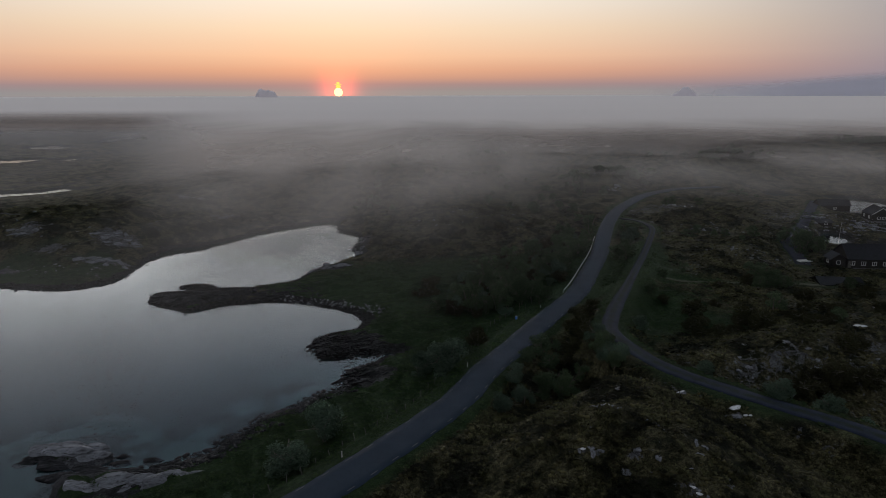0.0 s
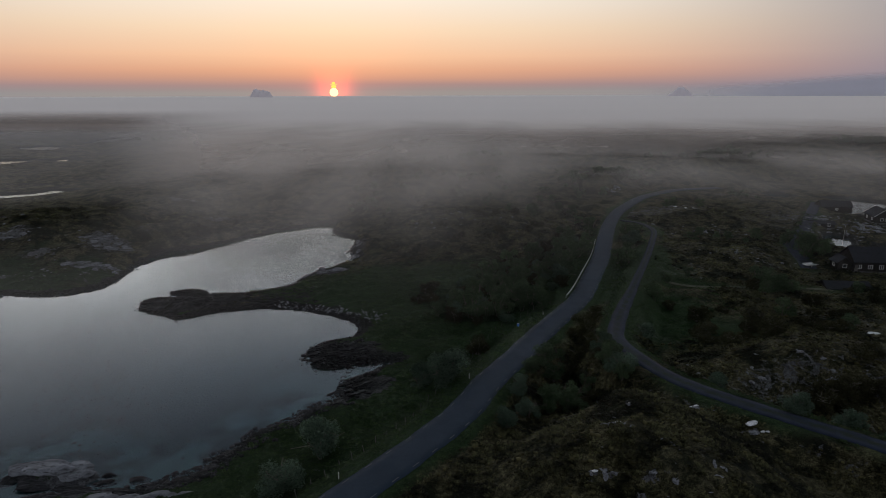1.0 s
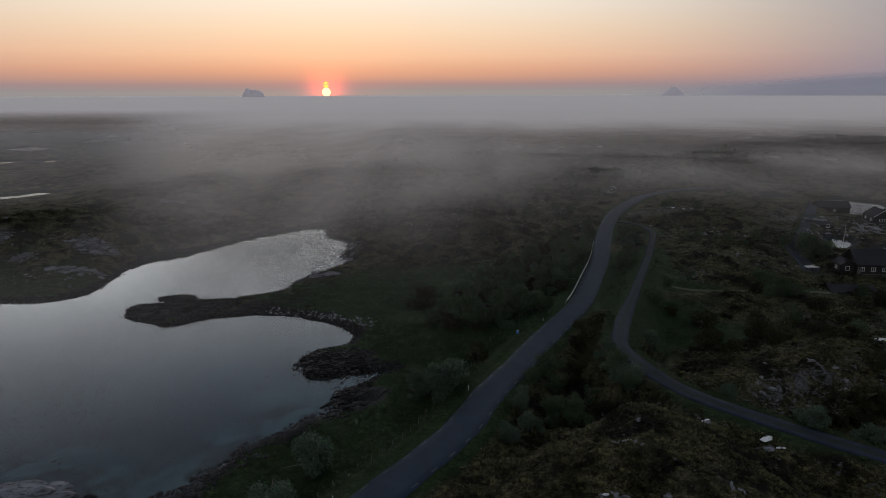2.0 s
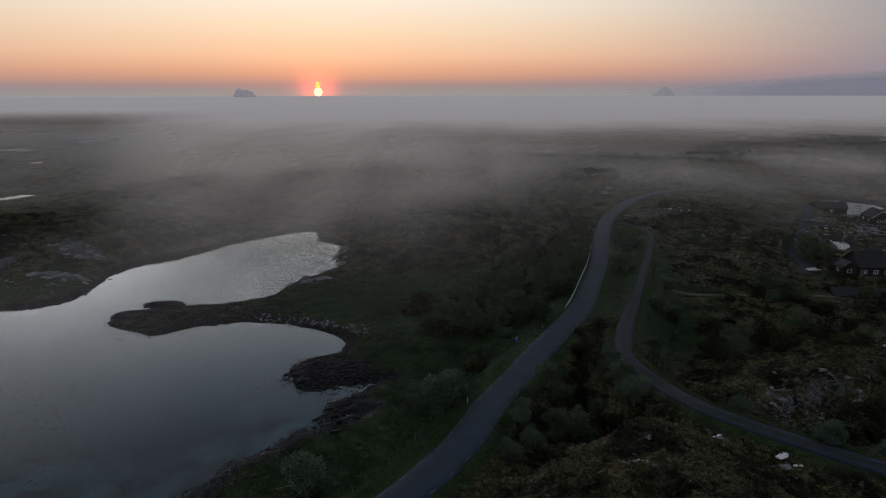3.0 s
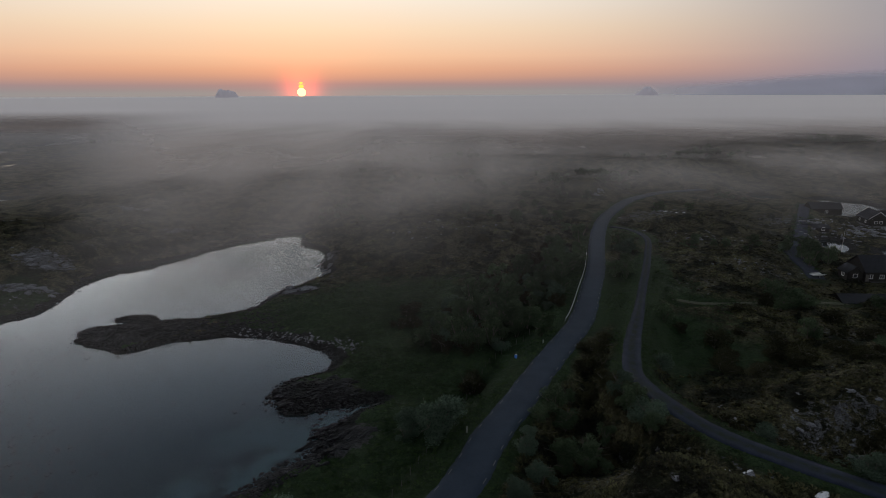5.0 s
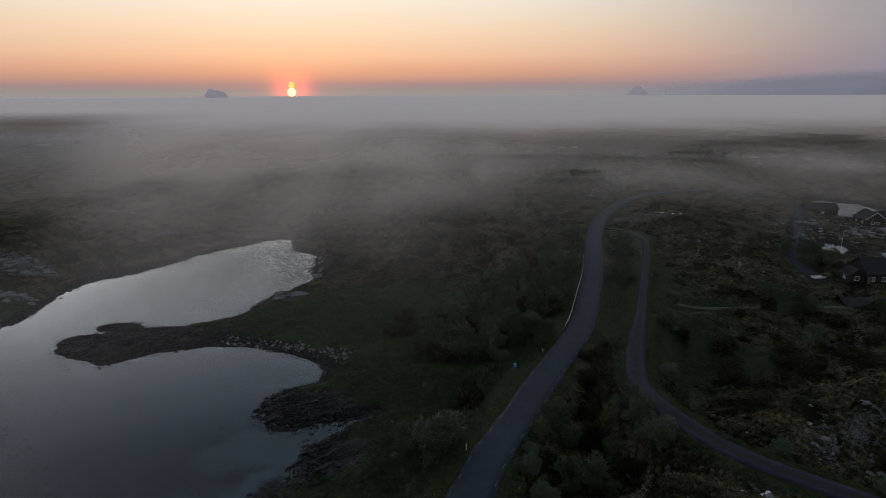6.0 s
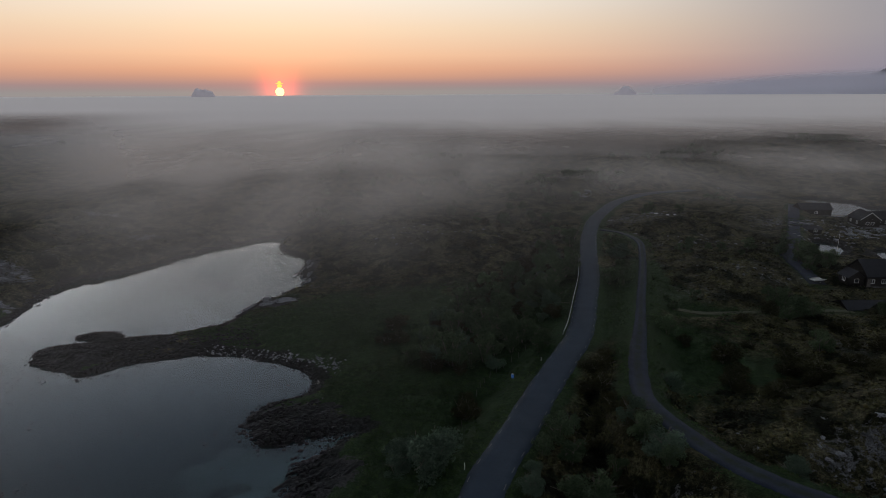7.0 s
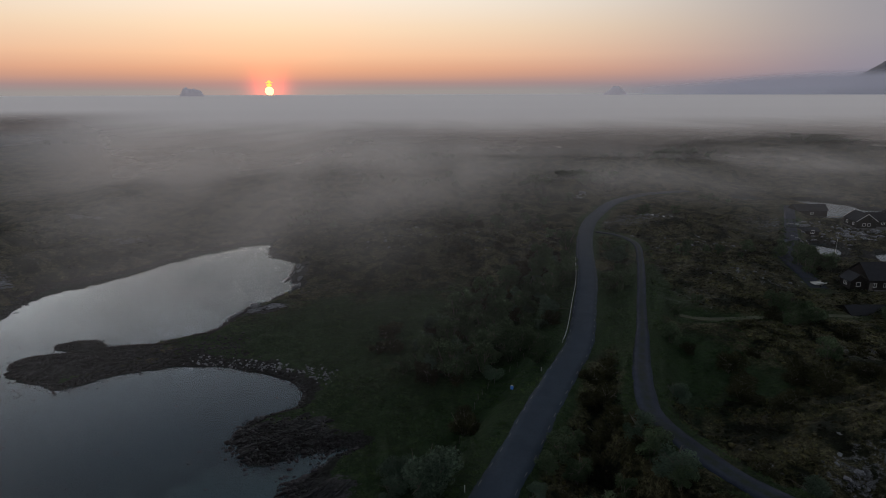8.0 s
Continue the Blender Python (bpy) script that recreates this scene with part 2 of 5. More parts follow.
def box(bm, x0, x1, y0, y1, z0, z1, m=None):
    """A box into bm."""
    mat = Matrix.Translation(((x0 + x1) / 2, (y0 + y1) / 2, (z0 + z1) / 2)) @ Matrix.Diagonal((x1 - x0, y1 - y0, z1 - z0, 1))
    bmesh.ops.create_cube(bm, size=1, matrix=(m @ mat) if m else mat)


def rod(bm, a, b, r0, r1, n=6):
    """A tapered rod from a to b into bm."""
    a, b = Vector(a), Vector(b)
    turn = (b - a).to_track_quat("Z", "Y").to_matrix().to_4x4()
    bmesh.ops.create_cone(bm, cap_ends=True, segments=n, radius1=r0, radius2=r1, depth=(b - a).length, matrix=Matrix.Translation((a + b) / 2) @ turn)


def spline(pts, step=1.0):
    """A smooth line through pts, resampled at even steps."""
    p = np.array(pts, float)
    p = np.vstack([2 * p[0] - p[1], p, 2 * p[-1] - p[-2]])
    out = []
    for i in range(1, len(p) - 2):
        n = max(2, int(np.linalg.norm(p[i + 1] - p[i]) / (step * 0.5)))
        s = np.linspace(0, 1, n, endpoint=False)[:, None]
        out.append(0.5 * (2 * p[i] + (p[i + 1] - p[i - 1]) * s + (2 * p[i - 1] - 5 * p[i] + 4 * p[i + 1] - p[i + 2]) * s ** 2
                          + (3 * p[i] - p[i - 1] - 3 * p[i + 1] + p[i + 2]) * s ** 3))
    c = np.vstack(out + [p[-2:-1]])
    d = np.r_[0, np.cumsum(np.linalg.norm(np.diff(c[:, :2], axis=0), axis=1))]
    even = np.arange(0, d[-1], step)
    return np.stack([np.interp(even, d, c[:, k]) for k in range(c.shape[1])], 1)


def vnoise(x, y, seed=0):
    """Smooth value noise, 0 to 1, for arrays."""
    xi, yi = np.floor(x).astype(np.int64), np.floor(y).astype(np.int64)
    fx, fy = x - xi, y - yi
    fx, fy = fx * fx * fx * (fx * (fx * 6 - 15) + 10), fy * fy * fy * (fy * (fy * 6 - 15) + 10)

    def h(i, j):
        n = (i * 374761393 + j * 668265263 + seed * 1274126177) & 0x7FFFFFFF
        n = ((n ^ (n >> 13)) * 1103515245) & 0x7FFFFFFF
        return ((n ^ (n >> 16)) & 0xFFFF) / 65535.0
    return (h(xi, yi) * (1 - fx) + h(xi + 1, yi) * fx) * (1 - fy) + (h(xi, yi + 1) * (1 - fx) + h(xi + 1, yi + 1) * fx) * fy


def fbm(x, y, size, octaves=4, seed=0, gain=0.5):
    """Layered noise about 0, within about -1 to 1."""
    total, amp, norm = 0.0, 1.0, 0.0
    for o in range(octaves):
        c, s = math.cos(0.6 * o + seed), math.sin(0.6 * o + seed)
        total = total + amp * (2 * vnoise((c * x - s * y) / size + 17.3 * o, (s * x + c * y) / size + 9.1 * o, seed + o) - 1)
        norm += amp
        amp, size = amp * gain, size * 0.5
    return total / norm


def smooth(a, lo, hi):
    t = np.clip((a - lo) / (hi - lo), 0, 1)
    return t * t * (3 - 2 * t)


# ---- the plan: shores, roads and landforms ----
SHORE_NORTH = [(-420, 190), (-300, 178), (-200, 172), (-131.6, 165.6), (-120.1, 163.5), (-107.7, 164.9), (-100.9, 170.8), (-100, 180.7), (-101.8, 194.4), (-101.6, 210.2),
               (-87.8, 217.7), (-81.6, 224.8), (-68.9, 243.5), (-56.7, 253.3), (-46.7, 260.3)]
SHORE_COVE = [(-46.8, 246.5), (-43.7, 235.9), (-33.8, 226.2), (-33.4, 210.5), (-28.8, 202.6), (-36, 191.9), (-41.9, 184), (-43.3, 177.9), (-46.3, 172.1), (-52.1, 168.3)]
SHORE_SPIT = [(-57.9, 165.2), (-67, 164.5), (-70.2, 168), (-75.3, 169), (-79.1, 166.6), (-78.2, 164.4), (-74.0, 163.2), (-79.5, 161.6), (-83.2, 157.6), (-83.4, 155.0), (-79, 152.4), (-75.3, 148.8), (-68.2, 144.6), (-61.3, 147.9), (-53.7, 152.2),
              (-47.9, 153.5), (-39.8, 152.1), (-31.4, 148.6), (-24, 144.4), (-20.3, 138.5), (-21, 134.2)]
SHORE_SKERRY = [(-22.8, 132.1), (-28.4, 129.7), (-30.5, 125.8), (-28.4, 120.3), (-26.5, 116.9), (-22.7, 117.2), (-18.2, 119.3), (-10.0, 120.2), (-15, 116.2), (-20.2, 112.1),
                (-19.1, 108.4), (-20, 103.7), (-22.3, 101.5)]
SHORE_NEAR = [(-27.4, 96.4), (-31, 94.4), (-32.9, 92.5), (-33.2, 89), (-35.8, 85.7), (-36.4, 83.3), (-38.8, 81.5), (-42.4, 79.6), (-44.3, 78.2), (-47, 74), (-50, 68), (-56, 55),
              (-60, 30), (-66, -20), (-80, -150), (-420, -150)]
ISLETS = [[(-66.5, 81.1), (-64.1, 84.9), (-60.9, 85.7), (-54, 83.6), (-51.5, 81.5), (-53, 79.0), (-58, 78.5)],
          [(-58, 77.4), (-52, 78.4), (-46, 79), (-43, 77), (-48, 70), (-55, 69)]]
LAKES = [[(-255, 316), (-262, 327), (-237, 341), (-230, 352), (-218, 349), (-231, 327)],
         [(-446, 631), (-436, 658), (-398, 636), (-395, 604), (-423, 611)],
         [(-400, 462), (-410, 500), (-363, 515), (-345, 514), (-352, 485)],
         [(-403, 687), (-426, 766), (-388, 784), (-380, 718)],
         [(-335, 510), (-323, 523), (-315, 501)],
         [(-1400, 760), (-1500, 1000), (-630, 1032), (-495, 1078), (-511, 905), (-599, 871), (-700, 800)],
         [(-467, 841), (-455, 864), (-417, 827), (-437, 806)]]
INLETS = [[(204, 317), (216, 317), (222, 305), (219, 290), (226, 284), (221, 274), (215, 262), (202, 256), (189, 247), (190, 258), (203, 276), (192, 270.7), (187, 273.7), (204, 297)],
          [(149.8, 235.4), (151, 232), (154.6, 231), (157, 229), (154, 220), (146, 212.8), (144.5, 216.5), (146, 224.8)],
          [(161.7, 214.9), (172, 216), (160, 203), (157.5, 208.4)],
          [(178, 328), (187, 327), (188.6, 319.7), (177, 316)]]
BAY = SHORE_NORTH + SHORE_COVE + SHORE_SPIT + SHORE_SKERRY + SHORE_NEAR

ROAD = spline([(-45, 20, 10.5), (-31, 41, 10.0), (-18.5, 57, 9.3), (-11.7, 65.5, 9.0), (1.05, 82.9, 8.6), (7.2, 95.6, 8.2), (12.7, 105.1, 7.9), (18.6, 116, 7.6), (25.8, 128.3, 7.3),
               (33.5, 142.2, 6.8), (42.2, 164.6, 6.0), (49.3, 183.5, 5.6), (58.3, 211.8, 5.3), (66, 234, 5.2), (75, 255, 5.2), (85.5, 273, 5.3), (98, 291, 5.5), (112.5, 304.5, 5.6),
               (126, 313, 5.6), (150, 322, 5)])
TRACK = spline([(72, 239, 5.2), (77, 231, 5.5), (76.5, 215, 6.4), (68.5, 193.7, 7.2), (60, 173.7, 7.6), (53, 158, 8.2), (44.3, 138, 9.4), (38.8, 126, 9.9), (34.2, 114.7, 10.6), (31.6, 106, 11.4),
                (32.1, 98.5, 12.0), (34, 91, 12.4), (36.8, 86, 12.5), (40.5, 82.1, 12.5), (45.1, 77.8, 12.5), (49.5, 74.2, 12.4), (53.7, 71, 12.3), (60, 65, 12), (72, 54, 11)])
DRIVE = spline([(178, 283, 4), (171, 273, 4), (149.5, 242, 4.2), (132.6, 218, 4.4), (122, 207, 4.5), (117, 196, 4.5), (112, 182, 4.5), (108, 172, 4.6)])
FIELD_PATH = spline([(54.5, 154.5, 7.6), (60, 152, 6.8), (66, 151, 6.2), (80, 152.5, 5.4), (94, 153.5, 4.8), (103, 153, 4.4)])
ROAD_HALF, TRACK_HALF = 2.65, 1.55

# landforms: x, y, reach along x, reach along y, height
HILLS = [(30, 57, 30, 20, 8.0), (37, 77, 14, 9, 3.6), (20, 70, 14, 12, 6.6), (26, 81, 7, 6, 4.5), (62, 99, 26, 13, 7.5), (88, 106, 30, 22, 4), (66, 146, 26, 26, 3.5), (88, 188, 26, 20, 3.5), (105, 250, 30, 18, 3.5),
         (80, 316, 12, 10, 7), (8, 232, 34, 24, 5.0), (-32, 216, 9, 12, 2.4), (-38, 178, 10, 7, 1.8), (-140, 214, 40, 26, 9), (-205, 235, 50, 26, 4), (-100, 300, 60, 45, 3),
         (-20, 330, 70, 40, 7), (60, 400, 70, 50, 8), (150, 380, 60, 40, 7), (300, 480, 110, 70, 11), (-62, 157, 24, 9, -3.6), (-23, 122, 10, 8, -2.8), (-16, 107, 7, 7, -2), (150, 214, 20, 16, -3), (-50, 520, 140, 70, 8)]


def edge_distance(x, y, poly):
    """Distance to a closed line, negative inside it."""
    best, inside = np.full(x.shape, 1e18), np.zeros(x.shape, bool)
    for (ax, ay), (bx, by) in zip(poly, poly[1:] + poly[:1]):
        dx, dy = bx - ax, by - ay
        s = np.clip(((x - ax) * dx + (y - ay) * dy) / (dx * dx + dy * dy), 0, 1)
        best = np.minimum(best, (x - ax - s * dx) ** 2 + (y - ay - s * dy) ** 2)
        if dy:
            inside ^= ((ay > y) != (by > y)) & (x < dx * (y - ay) / dy + ax)
    return np.sqrt(best) * np.where(inside, -1, 1)


def shore_distance(x, y):
    """Metres inland from the nearest water; negative on the water."""
    wx, wy = x + 1.1 * fbm(x, y, 7, 3, 31), y + 1.1 * fbm(x, y, 7, 3, 47)
    d = edge_distance(wx, wy, BAY)
    for lake in LAKES + INLETS:
        d = np.minimum(d, edge_distance(x + 3 * fbm(x, y, 30, 3, 5), y + 3 * fbm(x, y, 30, 3, 6), lake) if lake in LAKES else edge_distance(wx, wy, lake))
    for isle in ISLETS:
        d = np.maximum(d, -edge_distance(wx, wy, isle))
    return d


def line_distance(x, y, line, reach=40):
    """Distance to a line and the height of the nearest point on it."""
    far, z = np.full(x.shape, 1e6), np.zeros(x.shape)
    lo, hi = line[:, :2].min(0) - reach, line[:, :2].max(0) + reach
    near = np.nonzero((x > lo[0]) & (x < hi[0]) & (y > lo[1]) & (y < hi[1]))[0]
    for chunk in np.array_split(near, max(1, len(near) // 20000)):
        if len(chunk):
            d2 = (x[chunk, None] - line[None, :, 0]) ** 2 + (y[chunk, None] - line[None, :, 1]) ** 2
            k = d2.argmin(1)
            far[chunk], z[chunk] = np.sqrt(d2[np.arange(len(chunk)), k]), line[k, 2]
    return far, z


def outcrop(x, y):
    """Where bare rock breaks through, 0 to 1."""
    r = smooth(fbm(x, y, 22, 4, 71), 0.12, 0.5) * 0.42
    for cx, cy, rx, ry in ((56, 93, 17, 6), (75, 97, 6, 5), (-62, 79, 9, 7), (-50, 77, 8, 3), (-23, 122, 9, 7), (-16, 107, 7, 7), (-33, 212, 6, 12), (-37, 181, 8, 4),
                           (100, 258, 22, 7), (17.5, 62.5, 3, 1.6), (80, 316, 8, 6), (27, 56, 3, 1.5), (21, 70, 2.6, 1.0), (22.5, 61, 3, 1.2), (30, 64, 2.5, 1), (34.8, 79.4, 2, 0.8), (40.5, 74.7, 2.4, 0.8), (24.5, 76, 2, 1.2), (92, 250, 30, 16), (150, 250, 26, 16)):
        r = np.maximum(r, np.exp(-((x - cx) / rx) ** 2 - ((y - cy) / ry) ** 2) * 0.6)
    for cx, cy, rx, ry in ((-117, 203, 11, 9), (-111, 183, 10, 4), (-131, 189, 7, 3.5), (-136, 174, 9, 2.5), (-146, 200, 7, 6), (-167, 228, 12, 5), (-147, 237, 10, 5), (-145, 265, 9, 6), (-190, 225, 14, 9), (-95, 250, 8, 5), (-118, 270, 9, 5)):
        r = np.maximum(r, np.exp(-((x - cx) / rx) ** 2 - ((y - cy) / ry) ** 2) * 0.85)
    return r


def terrain(x, y):
    """Height and cover of the ground: z, rock, green, tide, bed, shallow."""
    x, y = np.asarray(x, float).ravel(), np.asarray(y, float).ravel()
    d = shore_distance(x, y)
    land = 3.2 + 1.6 * fbm(x, y, 60, 3, 3)
    for cx, cy, rx, ry, h in HILLS:
        land = land + h * np.exp(-((x - cx) / rx) ** 2 - ((y - cy) / ry) ** 2)
    land = land + smooth(y, 230, 500) * (3.5 * fbm(x, y, 110, 4, 9) - 0.5)
    knolls = smooth(d, 4, 26) * smooth(y, 150, 215) * np.clip(smooth(-x, 70, 100) + smooth(y, 215, 270), 0, 1)
    land = land + knolls * (4.2 * np.abs(fbm(x, y, 34, 3, 41)) + 2.0 * fbm(x, y, 15, 3, 43) - 0.6)
    land = np.maximum(land, 1.2)
    land = land * (1 - 0.72 * smooth(-x, 120, 240) * smooth(y, 255, 330))
    inland = np.clip(d, 0, None)
    z = land * (1 - np.exp(-(inland / 15) ** 1.15)) + 0.35 * np.minimum(inland, 1.5)
    rock = outcrop(x, y)
    rough = 0.7 * fbm(x, y, 9, 4, 11) + 1.0 * np.abs(fbm(x, y, 4.2, 3, 13)) + 0.3 * fbm(x, y, 1.7, 2, 15)
    crag = 1.9 * np.abs(fbm(x, y, 6.5, 4, 19, 0.6)) + 0.5 * fbm(x, y, 2.0, 2, 23)
    z = z + smooth(inland, 0.5, 6) * rough + rock * smooth(inland, 0.1, 3) * crag * 1.1
    z = np.where(d < 0, -0.25 - 2.6 * (1 - np.exp(np.minimum(d, 0) / 14)) + 0.2 * fbm(x, y, 5, 3, 29), z)
    z = np.where(d > 1.5, np.maximum(z, 0.4), z)
    road = np.full(x.shape, 1e6)
    for line, half, fade in ((FIELD_PATH, 0.9, 5), (DRIVE, 1.6, 6), (TRACK, TRACK_HALF, 7), (ROAD, ROAD_HALF, 9)):
        far, lz = line_distance(x, y, line)
        flat = 1 - smooth(far, half + 0.9, half + fade)
        ditch = -0.35 * np.exp(-((far - half - 1.6) / 0.7) ** 2) if line is ROAD else 0
        z = z * (1 - flat) + (lz - 0.10 + ditch) * flat
        rock = rock * smooth(far, half + 0.5, half + 2.5)
        road = np.minimum(road, far - half)
    left = smooth(-(x - np.interp(y, ROAD[:, 1], ROAD[:, 0])), -6, 2) * smooth(-y, -215, -150)
    mid = smooth(x, 30, 42) * smooth(-x, -80, -60) * smooth(y, 105, 125) * smooth(-y, -200, -170)
    green = np.clip(0.12 + 0.75 * left + 0.45 * mid + 0.5 * np.exp(-(road / 3.0) ** 2), 0, 1)
    green = green * (1 - 0.85 * np.exp(-((x + 66) / 17) ** 2 - ((y - 157) / 9) ** 2)) * (1 - 0.8 * np.exp(-((x + 22) / 8) ** 2 - ((y - 122) / 6) ** 2))
    tide = 1 - smooth(z + 0.5 * fbm(x, y, 4, 3, 53), 1.1, 2.3)
    tide = tide * (1 - 0.85 * np.exp(-((x + 54) / 12) ** 2 - ((y - 79) / 6) ** 2))
    bare = np.zeros(x.shape)
    for cx, cy, rx, ry in ((-23, 122, 9, 5.5), (-16, 107, 6, 5), (-70, 156, 15, 8), (-33, 214, 5, 11), (-38, 180, 8, 4)):
        bare = np.maximum(bare, np.exp(-((x - cx) / rx) ** 2 - ((y - cy) / ry) ** 2))
    rock, tide = np.maximum(rock, 1.5 * bare), np.maximum(tide, np.minimum(1, 1.2 * bare))
    rock = np.maximum(rock, (1 - smooth(z + 0.5 * fbm(x, y, 5, 3, 59), 0.5, 1.4)) * 1.2)
    shallow = (1 - smooth(-d, 3, 17)) * (1 - smooth(y, 104, 124)) + 0.35 * (1 - smooth(y, 84, 104))
    return z, rock, green, tide, 1 - smooth(z, -0.25, 0.05), np.clip(shallow, 0, 1)


# ---- the ground, one sheet out to the horizon ----
def build_ground():
    rows = [-900, -500, -250, -120, -60, -20, 5, 20, 32, 40]
    step = 0.62
    while rows[-1] < 4900:
        rows.append(rows[-1] + step)
        step = max(0.62, (rows[-1] + 20) * 0.0056)
    fine = np.linspace(-1, 1, 431)
    us = np.r_[-9, -5, -3, -2, -1.5, -1.2, -1.07, fine, 1.07, 1.2, 1.5, 2, 3, 5, 9]
    yy = np.repeat(np.array(rows), len(us))
    wide = 75 + 0.9 * np.clip(yy, 0, None)
    xx = np.tile(us, len(rows)) * wide * np.where(yy > 900, 0.9, 1)
    z, rock, green, tide, bed, shallow = terrain(xx, yy)
    n, m = len(us), len(rows)
    i = (np.arange(m - 1)[:, None] * n + np.arange(n - 1)[None, :]).ravel()
    faces = np.stack([i, i + 1, i + n + 1, i + n], 1)
    me = bpy.data.meshes.new("ground")
    me.vertices.add(len(xx))
    me.vertices.foreach_set("co", np.stack([xx, yy, z], 1).ravel().astype(np.float32))
    me.loops.add(faces.size)
    me.loops.foreach_set("vertex_index", faces.ravel().astype(np.int32))
    me.polygons.add(len(faces))
    me.polygons.foreach_set("loop_start", np.arange(0, faces.size, 4, dtype=np.int32))
    me.polygons.foreach_set("use_smooth", np.ones(len(faces), bool))
    for name, values in (("rock", rock), ("green", green), ("tide", tide), ("bed", bed), ("shallow", shallow)):
        me.attributes.new(name, "FLOAT", "POINT").data.foreach_set("value", values.astype(np.float32))
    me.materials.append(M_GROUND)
    me.update(calc_edges=True)
    me.validate()
    return tagged(new("ground", me), "dark heather moor with bare rock and grass down to the shore", "ground", kind="structure")


build_ground()


def height(x, y):
    return terrain(x, y)[0]


# ---- the sea and the ponds ----
def build_water():
    bm = bmesh.new()
    bmesh.ops.create_grid(bm, x_segments=8, y_segments=8, size=4900)
    ob = new("water", from_bm("water", bm, M_WATER))
    return tagged(ob, "calm grey sea water mirroring the dawn sky", "water", kind="structure")


build_water()


# ---- roads ----
def ribbon(name, line, half, lift, material, label, crown=0.04, ridge=False):
    d = np.gradient(line[:, :2], axis=0)
    d /= np.linalg.norm(d, axis=1)[:, None]
    nrm = np.stack([d[:, 1], -d[:, 0]], 1)
    cols = [(-1.06, -0.5), (-1.0, 0.0), (-0.55, crown * 0.6), (-0.18, crown), (0.18, crown), (0.55, crown * 0.6), (1.0, 0.0), (1.06, -0.5)]
    verts, rid = [], []
    for k in range(len(line)):
        wob = 1 + 0.03 * math.sin(k * 0.7) + 0.02 * math.sin(k * 2.3)
        if ridge:
            wob *= 1 - 0.33 * float(smooth(line[k, 1], 118, 150))
        for c, dz in cols:
            verts.append((line[k, 0] + nrm[k, 0] * c * half * wob, line[k, 1] + nrm[k, 1] * c * half * wob, line[k, 2] + lift + dz))
            rid.append(1.0 if abs(c) < 0.3 or abs(c) > 1.02 else 0.0)
    n = len(cols)
    faces = [(k * n + j, k * n + j + 1, (k + 1) * n + j + 1, (k + 1) * n + j) for k in range(len(line) - 1) for j in range(n - 1)]
    me = mesh_of(name, verts, faces, material, True)
    if ridge:
        me.attributes.new("ridge", "FLOAT", "POINT").data.foreach_set("value", rid)
    return tagged(new(name, me), label, name.split("_")[-1], kind="structure"), nrm


road_ob, road_n = ribbon("road", ROAD, ROAD_HALF, 0.0, M_ASPHALT, "narrow worn asphalt road with dashed white edge lines")
ribbon("gravel_track", TRACK, TRACK_HALF, 0.0, M_GRAVEL, "grey gravel track with two wheel ruts", 0.05, True)
ribbon("gravel_drive", DRIVE, 2.1, 0.0, M_GRAVEL, "grey gravel drive between the waterside houses", 0.03)
ribbon("grass_path", FIELD_PATH, 1.0, 0.0, M_PATH, "faint trodden grass path across the moor", 0.02)


# ---- fog and distance ----
def fog_material():
    """Thin fog lying in level layers, torn into soft drifting wisps."""
    k = Mat("drifting_fog")
    stretch = k.node("ShaderNodeVectorMath", Vector=k.pos)
    stretch.operation = "MULTIPLY"
    stretch.inputs[1].default_value = (1, 0.32, 1.1)
    puffs = k.noise(1 / 62, 2.5, 0.5, stretch.outputs[0], 0.35)
    large = k.noise(1 / 210, 2, 0.5, stretch.outputs[0])
    wisp = k.math("ADD", k.math("MULTIPLY", puffs, 0.6), k.math("MULTIPLY", large, 0.4))
    torn = k.node("ShaderNodeMapRange", Value=wisp)
    torn.interpolation_type = "SMOOTHSTEP"
    for key, v in (("From Min", 0.34), ("From Max", 0.68), ("To Min", 0.40), ("To Max", 1.75)):
        torn.inputs[key].default_value = v
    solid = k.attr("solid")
    torn = k.math("ADD", k.math("MULTIPLY", torn.outputs[0], k.math("SUBTRACT", 1.0, solid)), solid)
    depth = k.math("MULTIPLY", k.attr("thickness"), torn)
    a = k.math("SUBTRACT", 1.0, k.math("POWER", 2.71828, k.math("MULTIPLY", depth, -1.0)))
    # dawn warmth is put into the fog's own colour, browner in near wisps
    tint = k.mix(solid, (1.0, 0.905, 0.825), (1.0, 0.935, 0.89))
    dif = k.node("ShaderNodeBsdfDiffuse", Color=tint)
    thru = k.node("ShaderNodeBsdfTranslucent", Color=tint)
    both = k.node("ShaderNodeMixShader")
    k.put(both.inputs[0], 0.12)
    k.put(both.inputs[1], dif.outputs[0])
    k.put(both.inputs[2], thru.outputs[0])
    m = k.node("ShaderNodeMixShader")
    k.put(m.inputs[0], a)
    k.put(m.inputs[1], k.node("ShaderNodeBsdfTransparent").outputs[0])
    k.put(m.inputs[2], both.outputs[0])
    k.put(k.out.inputs[0], m.outputs[0])
    return k.m


FOG_LEVELS = [5.0, 8.5, 12.0, 16.0, 20.0, 24.5, 29.0]
FAR_SHARE = [0.05, 0.05, 0.06, 0.08, 0.16, 0.25, 0.35]


